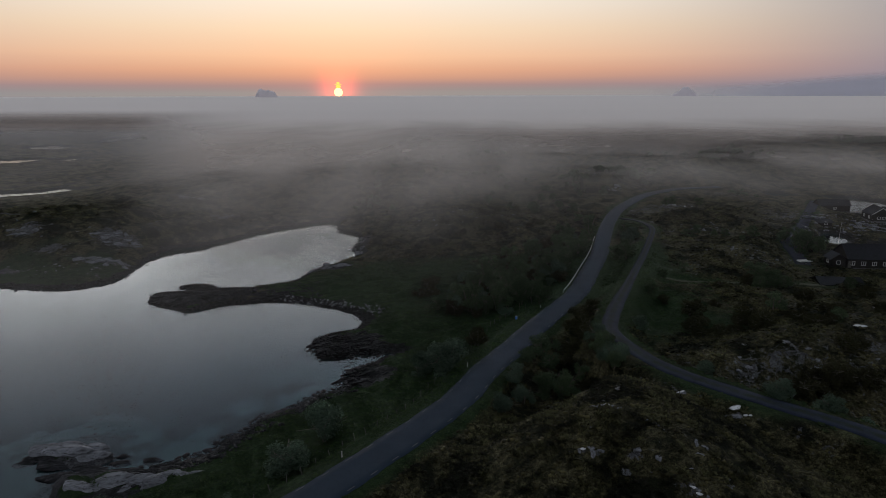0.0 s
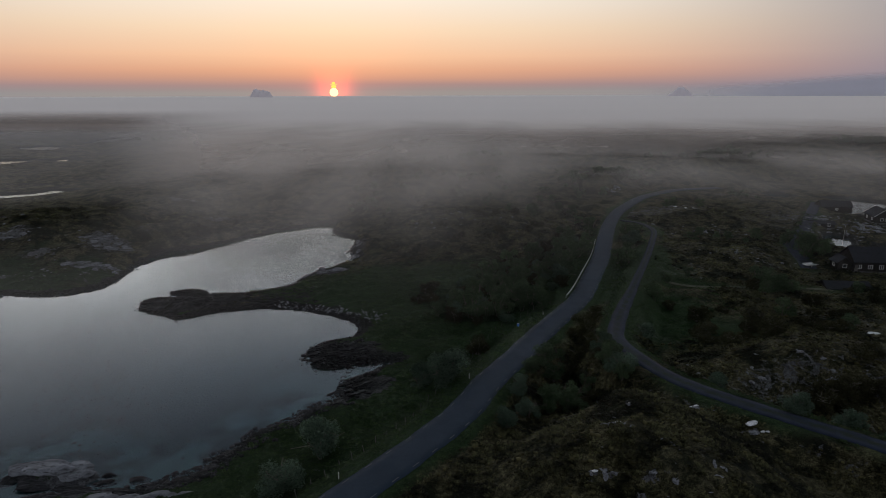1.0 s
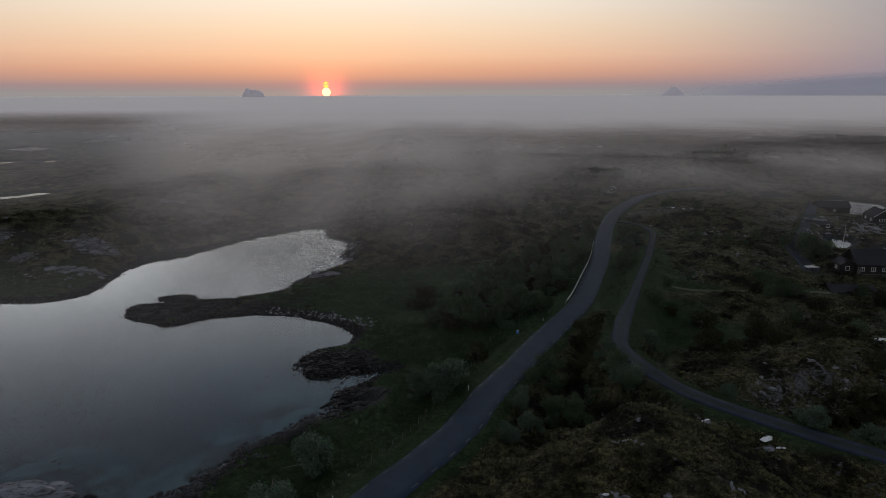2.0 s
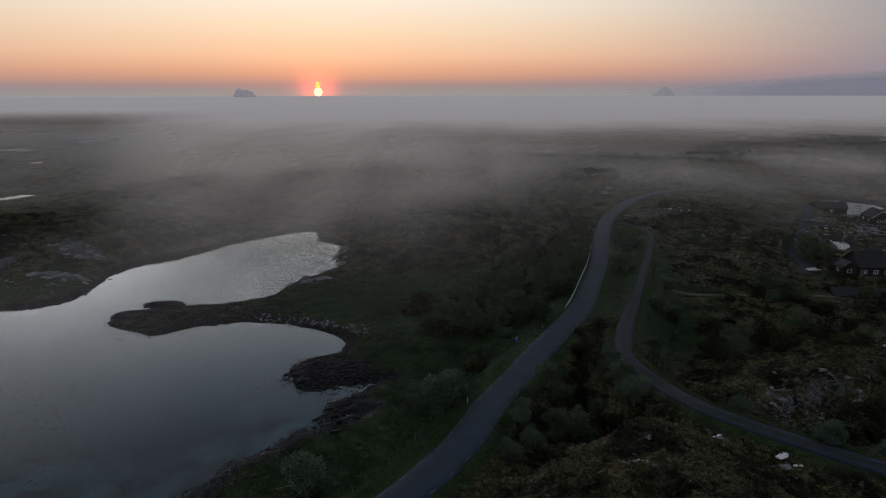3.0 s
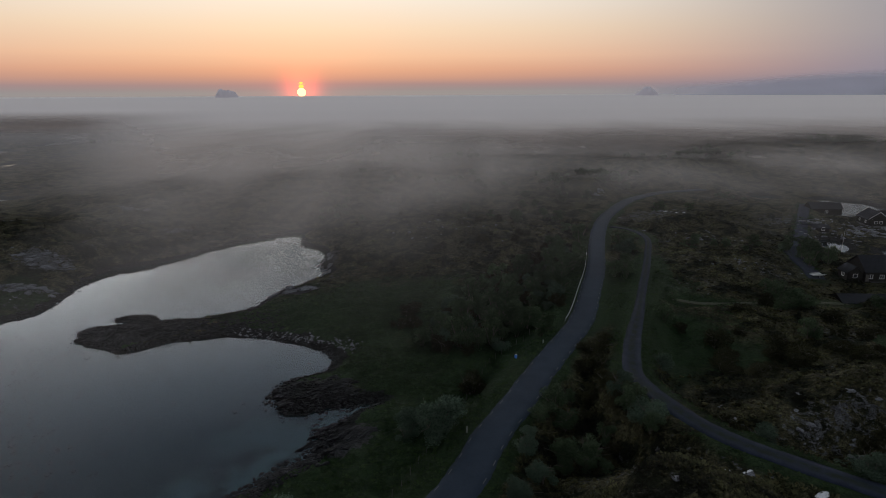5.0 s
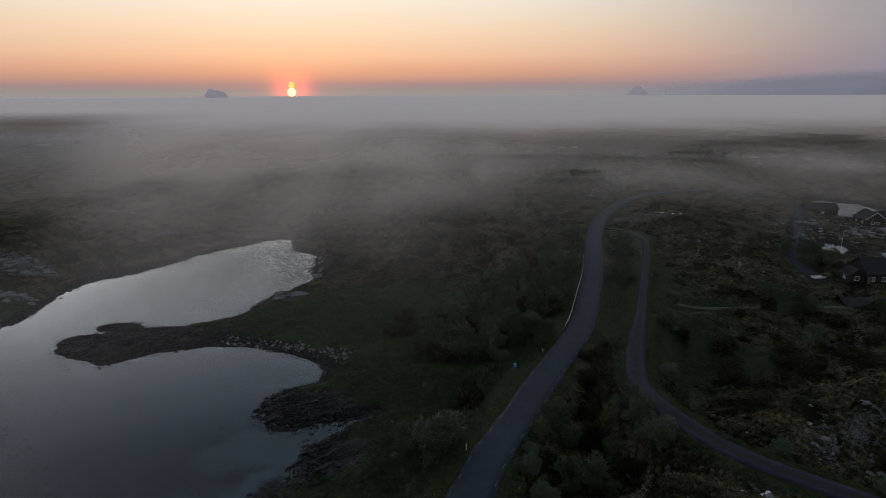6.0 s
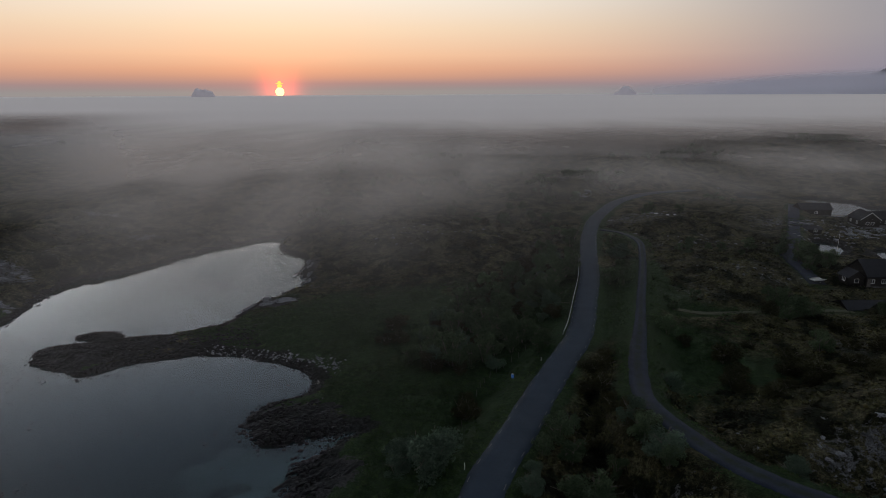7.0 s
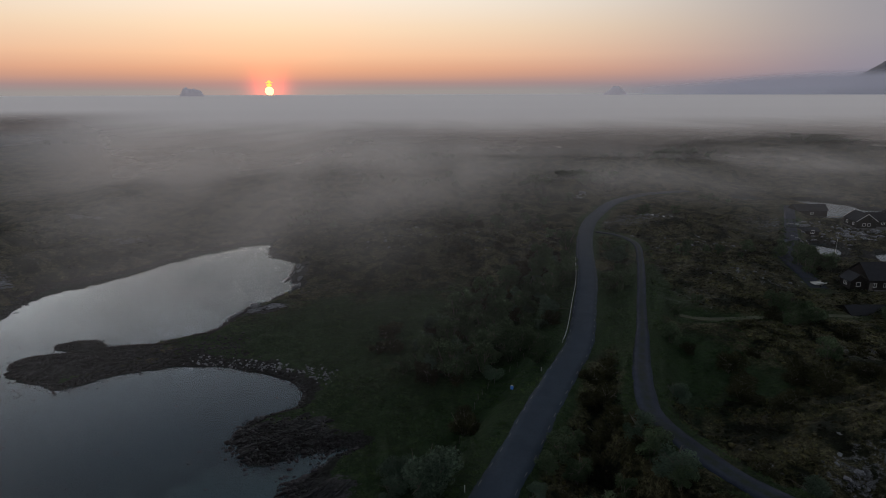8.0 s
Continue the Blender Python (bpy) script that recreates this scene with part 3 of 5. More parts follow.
def fog_layers():
    """The fog bank: level sheets that thicken away over the moor and thin out to the west and over rising ground."""
    mat = fog_material()
    ys = 85 * np.exp(np.linspace(0, math.log(4950 / 85), 140))
    us = np.linspace(-1.15, 1.15, 121)
    y = np.repeat(ys, len(us))
    x = np.tile(us, len(ys)) * (y + 60)
    ground = height(x, y)
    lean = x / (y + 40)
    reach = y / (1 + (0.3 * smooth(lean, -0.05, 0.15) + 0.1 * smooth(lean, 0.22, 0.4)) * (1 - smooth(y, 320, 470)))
    total = np.interp(reach, [100, 150, 175, 205, 250, 300, 370, 460, 620, 1000, 1800], [0.0, 0.05, 0.14, 0.40, 0.92, 1.35, 1.75, 2.4, 3.4, 4.5, 5.0])
    west = smooth(-lean, 0.24, 0.52)
    low = np.interp(y, [200, 400, 600, 780, 880], [0.04, 0.20, 0.38, 0.85, 2.6])
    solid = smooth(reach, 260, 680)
    n = len(us)
    i = (np.arange(len(ys) - 1)[:, None] * n + np.arange(n - 1)[None, :]).ravel()
    tris = np.vstack([np.stack([i, i + 1, i + n + 1], 1), np.stack([i, i + n + 1, i + n], 1)])
    for j, level in enumerate(FOG_LEVELS):
        z = level + 1.2 * fbm(x, y, 160, 2, 80 + j) * (1 - smooth(y, 150, 450))
        top = 24 + 9 * fbm(x, y, 330, 2, 97)
        share = (1 - solid) * 0.19 * (1 - smooth(level, top - 8, top + 6)) + solid * FAR_SHARE[j]
        if j < 3:
            here = total * share * (1 - west) + low / 3 * west
        else:
            here = total * share * (1 - west * (1 - smooth(y, 660, 1050)))
        here = here * smooth(z - ground, 0.8 if j < 3 else 1.5, 6.0 if j < 3 else 9.0)
        here = here * smooth(1.15 - np.abs(np.tile(us, len(ys))), 0.0, 0.06)
        me = bulk_mesh("fog_layer", np.stack([x, y, z], 1), tris, mat)
        me.polygons.foreach_set("use_smooth", [True] * len(me.polygons))
        me.attributes.new("thickness", "FLOAT", "POINT").data.foreach_set("value", here.astype(np.float32))
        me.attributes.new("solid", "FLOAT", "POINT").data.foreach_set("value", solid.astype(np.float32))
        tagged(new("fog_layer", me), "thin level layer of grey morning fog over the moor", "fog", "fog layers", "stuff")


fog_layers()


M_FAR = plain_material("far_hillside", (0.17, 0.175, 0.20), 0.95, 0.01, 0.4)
# pale lilac grey: the haze before the islands is put into their base colour
M_ISLE = plain_material("haze_painted_isle", (0.80, 0.73, 0.75), 0.95, 0.02, 0.12)


def mountain(azimuth, away, wide, tall, seed, label, flat=0.0, material=None):
    """A far hill with a ridged outline."""
    c, rng = radians(azimuth), random.Random(seed)
    n, verts = 28, []
    for j in range(9):
        for i in range(n + 1):
            u = 2 * i / n - 1
            v = 2 * j / 8 - 1
            r = math.hypot(u, v)
            prof = max(0.0, 1 - r ** 1.5)
            if flat:
                prof = min(prof * 1.7, 1.0) * (1 - 0.18 * u)
            z = tall * prof * (1 + 0.10 * noise.noise((u * 4, v * 4, seed)) * 2)
            verts.append((u * wide / 2, v * wide / 3, max(z, 0) - 8))
    faces = [(j * (n + 1) + i, j * (n + 1) + i + 1, (j + 1) * (n + 1) + i + 1, (j + 1) * (n + 1) + i) for j in range(8) for i in range(n)]
    ob = new("mountain", mesh_of("mountain", verts, faces, material or M_FAR, True))
    ob.matrix_world = pose(away * math.sin(c), away * math.cos(c), 0, 0, 0, -azimuth)
    return tagged(ob, label, "mountain", kind="structure")


mountain(-16.4, 3850, 170, 76, 3, "small flat-topped island hill, haze painted into its colour", 1.0, M_ISLE)
mountain(21.3, 3850, 210, 86, 5, "small rounded island hill, haze painted into its colour", 0.0, M_ISLE)
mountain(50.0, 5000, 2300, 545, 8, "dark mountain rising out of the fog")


def cloud_bank():
    """A long low bank of grey cloud along the eastern horizon."""
    k = Mat("low_cloud")
    sep = k.node("ShaderNodeSeparateXYZ", Vector=k.pos)
    up = k.math("ADD", sep.outputs[2], k.math("MULTIPLY", k.math("SUBTRACT", k.noise(0.002, 2), 0.5), 26.0))

    def span(v, a, b, p, q):
        n = k.node("ShaderNodeMapRange", Value=v)
        n.interpolation_type = "SMOOTHSTEP"
        for key, val in (("From Min", a), ("From Max", b), ("To Min", p), ("To Max", q)):
            n.inputs[key].default_value = val
        return n.outputs[0]
    up = k.math("SUBTRACT", up, span(sep.outputs[0], 1500.0, 2650.0, 0.0, 62.0))
    a = k.math("MULTIPLY", k.math("MULTIPLY", span(up, -40.0, 30.0, 0.8, 1.0), span(up, 56.0, 112.0, 1.0, 0.0)), span(sep.outputs[0], 1150.0, 2150.0, 0.0, 1.0))
    a = k.math("MULTIPLY", a, 0.97)
    dif = k.node("ShaderNodeBsdfDiffuse")
    dif.inputs["Color"].default_value = (0.62, 0.65, 0.74, 1)
    thru = k.node("ShaderNodeBsdfTranslucent")
    thru.inputs["Color"].default_value = (0.45, 0.48, 0.60, 1)
    both = k.node("ShaderNodeMixShader")
    k.put(both.inputs[0], 0.35)
    k.put(both.inputs[1], dif.outputs[0])
    k.put(both.inputs[2], thru.outputs[0])
    m = k.node("ShaderNodeMixShader")
    k.put(m.inputs[0], a)
    k.put(m.inputs[1], k.node("ShaderNodeBsdfTransparent").outputs[0])
    k.put(m.inputs[2], both.outputs[0])
    k.put(k.out.inputs[0], m.outputs[0])
    verts = [(3900 * math.sin(radians(b)), 3900 * math.cos(radians(b)), z) for b in range(15, 76, 3) for z in (2, 260)]
    faces = [(2 * i, 2 * i + 1, 2 * i + 3, 2 * i + 2) for i in range(20)]
    tagged(new("cloud_bank", mesh_of("cloud_bank", verts, faces, k.m, True)), "long low blue-grey cloud bank over the horizon", "cloud", kind="stuff")


cloud_bank()


def sun_disc():
    """The sun's disc, and the slivers of it that shine through the haze above."""
    def glow(name, colour, strength):
        k = Mat(name)
        e = k.node("ShaderNodeEmission", Strength=strength)
        e.inputs["Color"].default_value = (*colour, 1)
        k.put(k.out.inputs[0], e.outputs[0])
        return k.m
    bm = bmesh.new()
    bmesh.ops.create_uvsphere(bm, u_segments=32, v_segments=16, radius=32)
    ob = new("sun", from_bm("sun", bm, glow("sun_glow", (1.0, 0.60, 0.22), 3.2), True))
    ob.location = Vector((0, 0, 55)) + disc_way * 4750
    gold = glow("sun_glint_glow", (1.0, 0.66, 0.12), 1.35)
    for up, sx, sz in ((43, 0.62, 0.42), (60, 0.95, 0.09), (69, 0.42, 0.24)):
        bm = bmesh.new()
        bmesh.ops.create_uvsphere(bm, u_segments=24, v_segments=10, radius=31, matrix=Matrix.Translation((0, 0, up)) @ Matrix.Diagonal((sx, sx, sz, 1)))
        part("glint", bm, gold, ob, "golden sliver of sunlight in the haze", True)
    return tagged(ob, "low orange sun disc with golden slivers above it", "sun", kind="structure")


sun_disc()


# ---- bushes and trees ----
def leaf_cloud(rng, centres, radii, count, size):
    """Small folded leaf clumps on the shells of overlapping balls."""
    verts, faces = [], []
    for _ in range(count):
        k = rng.randrange(len(centres))
        d = Vector((rng.gauss(0, 1), rng.gauss(0, 1), rng.gauss(0.25, 1))).normalized()
        p = centres[k] + d * radii[k] * (rng.random() ** 0.4)
        if p.z < 0.05:
            p.z = 0.05 + rng.random() * 0.3
        s = size * rng.uniform(0.6, 1.5)
        a = Vector((rng.gauss(0, 1), rng.gauss(0, 1), rng.gauss(0, 0.7))).normalized()
        b = a.cross(d + Vector((rng.gauss(0, .4), rng.gauss(0, .4), rng.gauss(0, .4)))).normalized()
        i = len(verts)
        verts += [p - a * s, p + b * s * 0.55 + d * s * 0.2, p + a * s, p - b * s * 0.55 + d * s * 0.2]
        faces += [(i, i + 1, i + 2), (i, i + 2, i + 3)]
    return verts, faces


def make_bush(name, seed, tall, wide, leaf, count, label, category, stems=5, skirt=0.25):
    rng = random.Random(seed)
    root = new(name)
    centres, radii = [], []
    bm = bmesh.new()
    for s in range(stems):
        a = 6.283 * s / stems + rng.uniform(-0.4, 0.4)
        top = Vector((math.cos(a) * wide * 0.28, math.sin(a) * wide * 0.28, tall * rng.uniform(0.55, 0.8)))
        mid = top * 0.45 + Vector((rng.uniform(-.2, .2), rng.uniform(-.2, .2), 0.1 * tall))
        rod(bm, (math.cos(a) * 0.12, math.sin(a) * 0.12, -0.4), mid, 0.07, 0.05)
        rod(bm, mid, top, 0.05, 0.02)
        for _ in range(2):
            tip = mid.lerp(top, rng.uniform(0.3, 1)) + Vector((rng.gauss(0, wide * 0.16), rng.gauss(0, wide * 0.16), rng.uniform(0, tall * 0.2)))
            rod(bm, mid.lerp(top, 0.4), tip, 0.03, 0.012, 5)
    part("trunk", bm, M_BARK, root)
    for _ in range(17):
        a, r = rng.uniform(0, 6.283), wide * 0.5 * rng.uniform(0.05, 0.75) 
        h = tall * rng.uniform(skirt, 0.80) * (1 - 0.35 * (r / (wide * 0.5)) ** 2)
        rad = wide * rng.uniform(0.13, 0.22)
        centres.append(Vector((math.cos(a) * r, math.sin(a) * r, h)))
        radii.append(rad)
    v, f = leaf_cloud(rng, centres, radii, count, 0.10)
    part("crown", mesh_of("crown", v, f, leaf), None, root)
    return tagged(root, label, category, category + " on the moor")


BUSH_KINDS = {
    "willow": [make_bush("willow_bush", 10 + s, 3.6, 4.6, M_WILLOW, 6000, "grey-green rounded willow bush on the verge", "bush") for s in range(3)],
    "birch": [make_bush("birch_tree", 20 + s, 4.6, 3.8, M_BIRCH, 3600, "small dark green birch tree on the moor", "tree", 4, 0.14) for s in range(3)],
    "juniper": [make_bush("juniper_bush", 30 + s, 2.6, 3.6, M_BROWN, 2600, "low brown-green juniper bush among the heather", "bush", 5, 0.15) for s in range(3)],
}
bush_turn = itertools.count()


def clumps(kind, rows):
    """Places for the bushes of a kind; a very wide one becomes a clump of several."""
    rng = random.Random(len(rows))
    out = []
    for x, y, size in rows:
        n = 1 if size < (2.25 if kind == "willow" else 1.7) else 2 if size < 2.3 else 4
        size = min(size, 1.5) if y > 235 else size
        each = min(size, 2.0) if n == 1 else max(1.0, min(1.45, size * 0.66))
        for _ in range(n):
            a, r = rng.uniform(0, 6.283), 0 if n == 1 else size * rng.uniform(0.5, 1.5)
            out.append((x + math.cos(a) * r, y + math.sin(a) * r, each * rng.uniform(0.8, 1.12)))
    return out


def plant(kind, rows):
    """Bushes of a kind standing on the ground, clear of water and roads."""
    rows = np.array(clumps(kind, rows))
    z = height(rows[:, 0], rows[:, 1])
    road = np.minimum(line_distance(rows[:, 0], rows[:, 1], ROAD)[0] - ROAD_HALF, line_distance(rows[:, 0], rows[:, 1], TRACK)[0] - TRACK_HALF)
    rng = random.Random(len(rows))
    for (x, y, s), h, clear in zip(rows, z, road):
        if h > 0.7 and clear > 1.1 * s:
            ob = copy_thing(BUSH_KINDS[kind][rng.randrange(3)], pose(x, y, float(h) - 0.15, 0, 0, rng.uniform(0, 360)))
            ob.scale = (s * rng.uniform(0.9, 1.15), s * rng.uniform(0.9, 1.15), s * rng.uniform(0.8, 1.05))


# bushes: x, y, size
WILLOW = [
    (-22.4, 73.6, 1.75), (-18.6, 82.0, 1.9), (-28.5, 65.6, 0.63), (-45.6, 66.4, 1.3), (9, 82.6, 1.1), (12.8, 87.5, 0.84), (27.9, 101.9, 1.15), (30.1, 97.9, 1.39),
    (49, 79.1, 1.13), (54.9, 76, 1.14), (59.7, 74.8, 1.26), (31.5, 157.6, 1.42), (-0.3, 99.4, 2.05), (-3.7, 107, 1.3), (11.7, 92.9, 0.9), (12.8, 95.8, 0.78),
    (28.8, 94.3, 1.21), (40.3, 116.2, 0.92), (41.7, 87.9, 0.98), (0.5, 104.2, 1.35), (-4.8, 103.7, 1.01), (3.1, 136.1, 1.13), (3, 149.1, 1.12), (63.4, 199, 2.1), (60.5, 205, 1.7), (52, 150, 1.2),
]
JUNIPER = [
    (25.4, 109.5, 1.49), (40.7, 95.4, 1.14), (55.2, 121.2, 2.23), (63.1, 121.3, 1.77), (69.5, 119.6, 2.24), (75.9, 116.3, 1.72), (82.5, 152.3, 1.84), (59.9, 86.8, 2.33),
    (66.6, 88.8, 2.74), (70.5, 97.7, 1.97), (4.9, 134.4, 2.76), (35.6, 195.8, 2.63), (19.3, 176.5, 2.37), (10.7, 140.4, 1.92), (6.7, 117.1, 1.63), (-5.2, 149.2, 2.02),
    (29, 116.5, 1.52), (32.7, 124.9, 1.51), (27.4, 108.2, 1.28), (23, 105.1, 1.23), (55.8, 127.2, 1.67), (55.2, 117.6, 1.85), (67, 124.9, 1.58), (75.1, 120.7, 1.77),
    (54.9, 111, 1.08), (7.2, 119.6, 1.25), (8.8, 148.5, 1.91), (6, 156.5, 1.68), (-3.9, 157.1, 2.02), (33.3, 192.1, 1.73),
]
BIRCH = [
    (54.6, 172.7, 2.82), (65.2, 206.6, 2.7), (40.6, 85.6, 1.56), (87.9, 149.8, 2.19), (0.1, 136.3, 1.77), (13.2, 154.1, 2.37), (15.5, 139, 1.98), (22.4, 160.2, 2.47),
    (27.3, 157.6, 1.83), (40.7, 181.3, 2.15), (43.3, 205.6, 2.1), (27.8, 188.3, 2.39), (36.1, 178, 1.83), (24, 144.1, 1.5), (8.1, 290.5, 1.44), (19, 264.5, 1.58),
    (32.2, 307.3, 2.28), (-18.6, 290.8, 2.16), (-33.7, 299.5, 2.53), (65.4, 290.1, 2.2), (81.8, 317.1, 3.23), (95.2, 327.1, 3.69), (110.8, 326.9, 4.25),
    (54.9, 252.3, 1.66), (37.1, 247.4, 1.61), (84.5, 197.8, 0.8), (90.6, 208.7, 0.9), (101.6, 197.7, 0.8), (122.4, 203.7, 3.55),
]
BIRCH_MORE = [
    (116.4, 184.9, 2.18), (17.2, 92.7, 1.29), (20.6, 92.7, 1.11), (27.7, 97.9, 1.21), (19.1, 100.2, 1.2), (75, 127.7, 1.26), (56.2, 179.7, 2.19), (119.9, 191.8, 3.01),
    (6.1, 134.8, 1.62), (12.7, 136.4, 1.66), (20.8, 143.3, 2.06), (17.9, 152.4, 1.88), (23.3, 167.1, 2.09), (15.5, 160.6, 1.82), (33.1, 172.9, 1.83), (44.4, 191, 1.82),
    (53.4, 214.8, 1.61), (53.1, 230.1, 1.73), (49.8, 253.3, 1.12), (7.4, 297, 1.69), (48.9, 292.2, 2.34), (-14.6, 314.2, 2.07), (-30.5, 350.6, 3.9), (88, 205.8, 0.7),
    (84.3, 203, 0.8), (98, 202.8, 0.9), (109.8, 206.8, 1.2), (95.7, 206.3, 0.8), (82.5, 145.9, 2.16), (84, 155.4, 2.29),
]
for kind, rows in (("willow", WILLOW), ("juniper", JUNIPER), ("birch", BIRCH + BIRCH_MORE)):
    plant(kind, rows)


def scatter(seed, n, pick, low, high):
    """Random bush places: pick gives x, y from two random numbers."""
    rng = random.Random(seed)
    return [(*pick(rng.random(), rng.random()), rng.uniform(low, high)) for _ in range(n)]


def beside_road(u, v):
    """In the thicket between the road and the shore meadow."""
    y = 132 + 72 * u
    return float(np.interp(y, ROAD[:, 1], ROAD[:, 0])) - 6 - (8 + 21 * math.sin(math.pi * min(1, u + 0.15))) * v, y


def strip(x0, x1, y0, y1):
    return lambda u, v: (x0 + (x1 - x0) * u, y0 + (y1 - y0) * v)


plant("birch", scatter(1, 54, beside_road, 0.9, 1.5))
plant("willow", scatter(2, 22, beside_road, 0.7, 1.15))
plant("juniper", scatter(3, 16, beside_road, 0.9, 1.4))
plant("juniper", scatter(4, 18, strip(50, 112, 112, 150), 0.8, 1.4))
plant("birch", scatter(5, 10, strip(48, 110, 118, 160), 0.7, 1.1))
plant("juniper", scatter(6, 14, strip(18, 34, 92, 132), 0.7, 1.2))
plant("birch", scatter(7, 10, strip(14, 32, 88, 112), 0.7, 1.1))
plant("willow", scatter(8, 6, strip(46, 68, 74, 86), 0.7, 1.0))
plant("birch", scatter(9, 26, strip(-60, 120, 255, 360), 0.8, 1.4))
plant("juniper", scatter(10, 16, strip(-20, 40, 205, 260), 0.8, 1.3))

for kind in BUSH_KINDS.values():
    for src in kind:
        for o in (*src.children_recursive, src):
            bpy.data.objects.remove(o)


# ---- woods in the fog ----
def far_woods():
    """Dark birch scrub far out on the moor, too far to tell the trees apart."""
    r = np.random.RandomState(44)
    pts = []
    for cx, cy, rx, ry, n, tall in ((-60, 480, 46, 18, 60, 6.5), (-45, 545, 36, 22, 40, 7.0), (100, 342, 20, 7, 34, 5.0), (66, 312, 8, 6, 12, 4.2), (200, 438, 36, 12, 46, 6.0), (360, 505, 40, 16, 46, 7.5),
                                    (20, 318, 22, 7, 14, 3.8), (-34, 271, 9, 5, 12, 3.2), (-300, 690, 36, 16, 24, 7.0), (10, 420, 50, 22, 34, 5.0), (-190, 640, 30, 14, 22, 6.5), (150, 300, 14, 8, 8, 3.2)):
        for _ in range(n):
            pts.append((cx + r.normal(0, 0.5) * rx, cy + r.normal(0, 0.5) * ry, tall * r.uniform(0.6, 1.15)))
    pts = np.array(pts)
    z = height(pts[:, 0], pts[:, 1])
    clear = (z > 0.8) & (line_distance(pts[:, 0], pts[:, 1], ROAD)[0] > 5)
    pts, z = pts[clear], z[clear]
    each = 210
    k = np.repeat(np.arange(len(pts)), each)
    m = len(k)
    d = r.normal(0, 1, (m, 3))
    d /= np.linalg.norm(d, axis=1)[:, None]
    h = pts[k, 2]
    lobe = np.stack([np.sin(k * 3.1 + (np.arange(m) % 7) * 1.7), np.cos(k * 2.3 + (np.arange(m) % 7) * 2.1), 0.55 * np.sin((np.arange(m) % 7) * 1.3)], 1)
    c = np.c_[pts[k, 0], pts[k, 1], z[k] + 0.55 * h] + lobe * (0.26 * h)[:, None] + d * (0.24 * h * r.rand(m) ** 0.4)[:, None]
    a = r.normal(0, 1, (m, 3))
    a /= np.linalg.norm(a, axis=1)[:, None]
    b = np.cross(a, d)
    s = (0.16 + 0.04 * h) * r.uniform(0.7, 1.4, m)
    v = np.stack([c - a * s[:, None], c + b * s[:, None], c + a * s[:, None], c - b * s[:, None]], 1).reshape(-1, 3)
    q = np.arange(m)[:, None] * 4
    f = np.vstack([q + [0, 1, 2], q + [0, 2, 3]])
    tagged(new("far_woods", bulk_mesh("far_woods", v, f, M_BIRCH)), "dark birch scrub half lost in the fog", "woods", kind="stuff")


far_woods()


# ---- rocks ----
def make_rock(name, seed, material, flat=0.55, detail=3):
    rng = random.Random(seed)
    bm = bmesh.new()
    bmesh.ops.create_icosphere(bm, subdivisions=detail, radius=1)
    planes = [(Vector((rng.gauss(0, 1), rng.gauss(0, 1), rng.gauss(0.3, 0.9))).normalized(), rng.uniform(0.42, 0.75)) for _ in range(11)]
    for v in bm.verts:
        n = v.co.normalized()
        cut = min([1.0] + [d / n.dot(p) for p, d in planes if n.dot(p) > 0.05])
        v.co = n * (cut + 0.10 * noise.noise(n * 2.3 + Vector((seed, 0, 0))) + 0.09 * noise.noise(n * 5 + Vector((0, seed, 0))))
        v.co.z *= flat
    return from_bm(name, bm, material)


ROCK_PALE = [make_rock("rock", 40 + s, M_PALE, 0.45) for s in range(5)]
ROCK_DARK = [make_rock("rock", 60 + s, M_DARK, 0.45) for s in range(4)]


def put_rocks(rows, pale=True, sunk=0.12):
    """Rocks of x, y, width, each partly sunk in the ground."""
    rows = np.array(rows)
    rng = random.Random(len(rows))
    for (x, y, wide), z in zip(rows, height(rows[:, 0], rows[:, 1])):
        ob = new("rock", rng.choice(ROCK_PALE if pale else ROCK_DARK))
        ob.matrix_world = pose(x, y, float(z) - sunk * wide, rng.uniform(-14, 14), rng.uniform(-14, 14), rng.uniform(0, 360)) @ Matrix.Diagonal(
            (wide * 0.55 * rng.uniform(0.8, 1.4), wide * 0.5 * rng.uniform(0.6, 1.0), wide * 0.45 * rng.uniform(0.7, 1.2), 1))
        tagged(ob, "pale lichen-spotted bedrock knob in the heather" if pale else "dark wet shore rock beside the water", "rock", "rocks of the moor" if pale else "rocks of the shore")


PALE_ROCKS = [(17.5, 62.4, 2.2), (16.3, 62.9, 1.5), (18.9, 62.2, 1.3), (34.1, 79.5, 1.4), (35.1, 79.2, 1.6), (36, 79, 0.9), (40.2, 74.8, 2.4), (41.4, 74.6, 1.3), (41.2, 73.2, 1.0), (20.3, 69.6, 1.8),
              (21.8, 69.9, 1.6), (27.2, 56.5, 1.8), (28.2, 55.8, 1.5), (21, 59.2, 2.4), (23.2, 58.9, 1.4), (24.5, 60.4, 1.2), (30, 62, 1.5), (22.4, 69.2, 1.1), (19.4, 70.2, 1.2), (30.2, 63.6, 1.6), (31.2, 63.1, 1.0), (26.4, 66, 1.0), (15.4, 63.2, 1.0), (22.6, 61.6, 1.7), (31.5, 57.6, 2.0), (32.3, 58.9, 1.4), (73, 97.4, 3.4), (24.5, 75.2, 3.0), (40.8, 100, 1.6), (86, 303, 5), (83, 306, 6), (88, 307, 5),
              (103.5, 135.5, 3.4), (-34.5, 80.2, 1.4)]
put_rocks(PALE_ROCKS)


ROCK_WHITE = [make_rock("quartz_stone", 50 + s, M_QUARTZ, 0.3, 2) for s in range(3)]


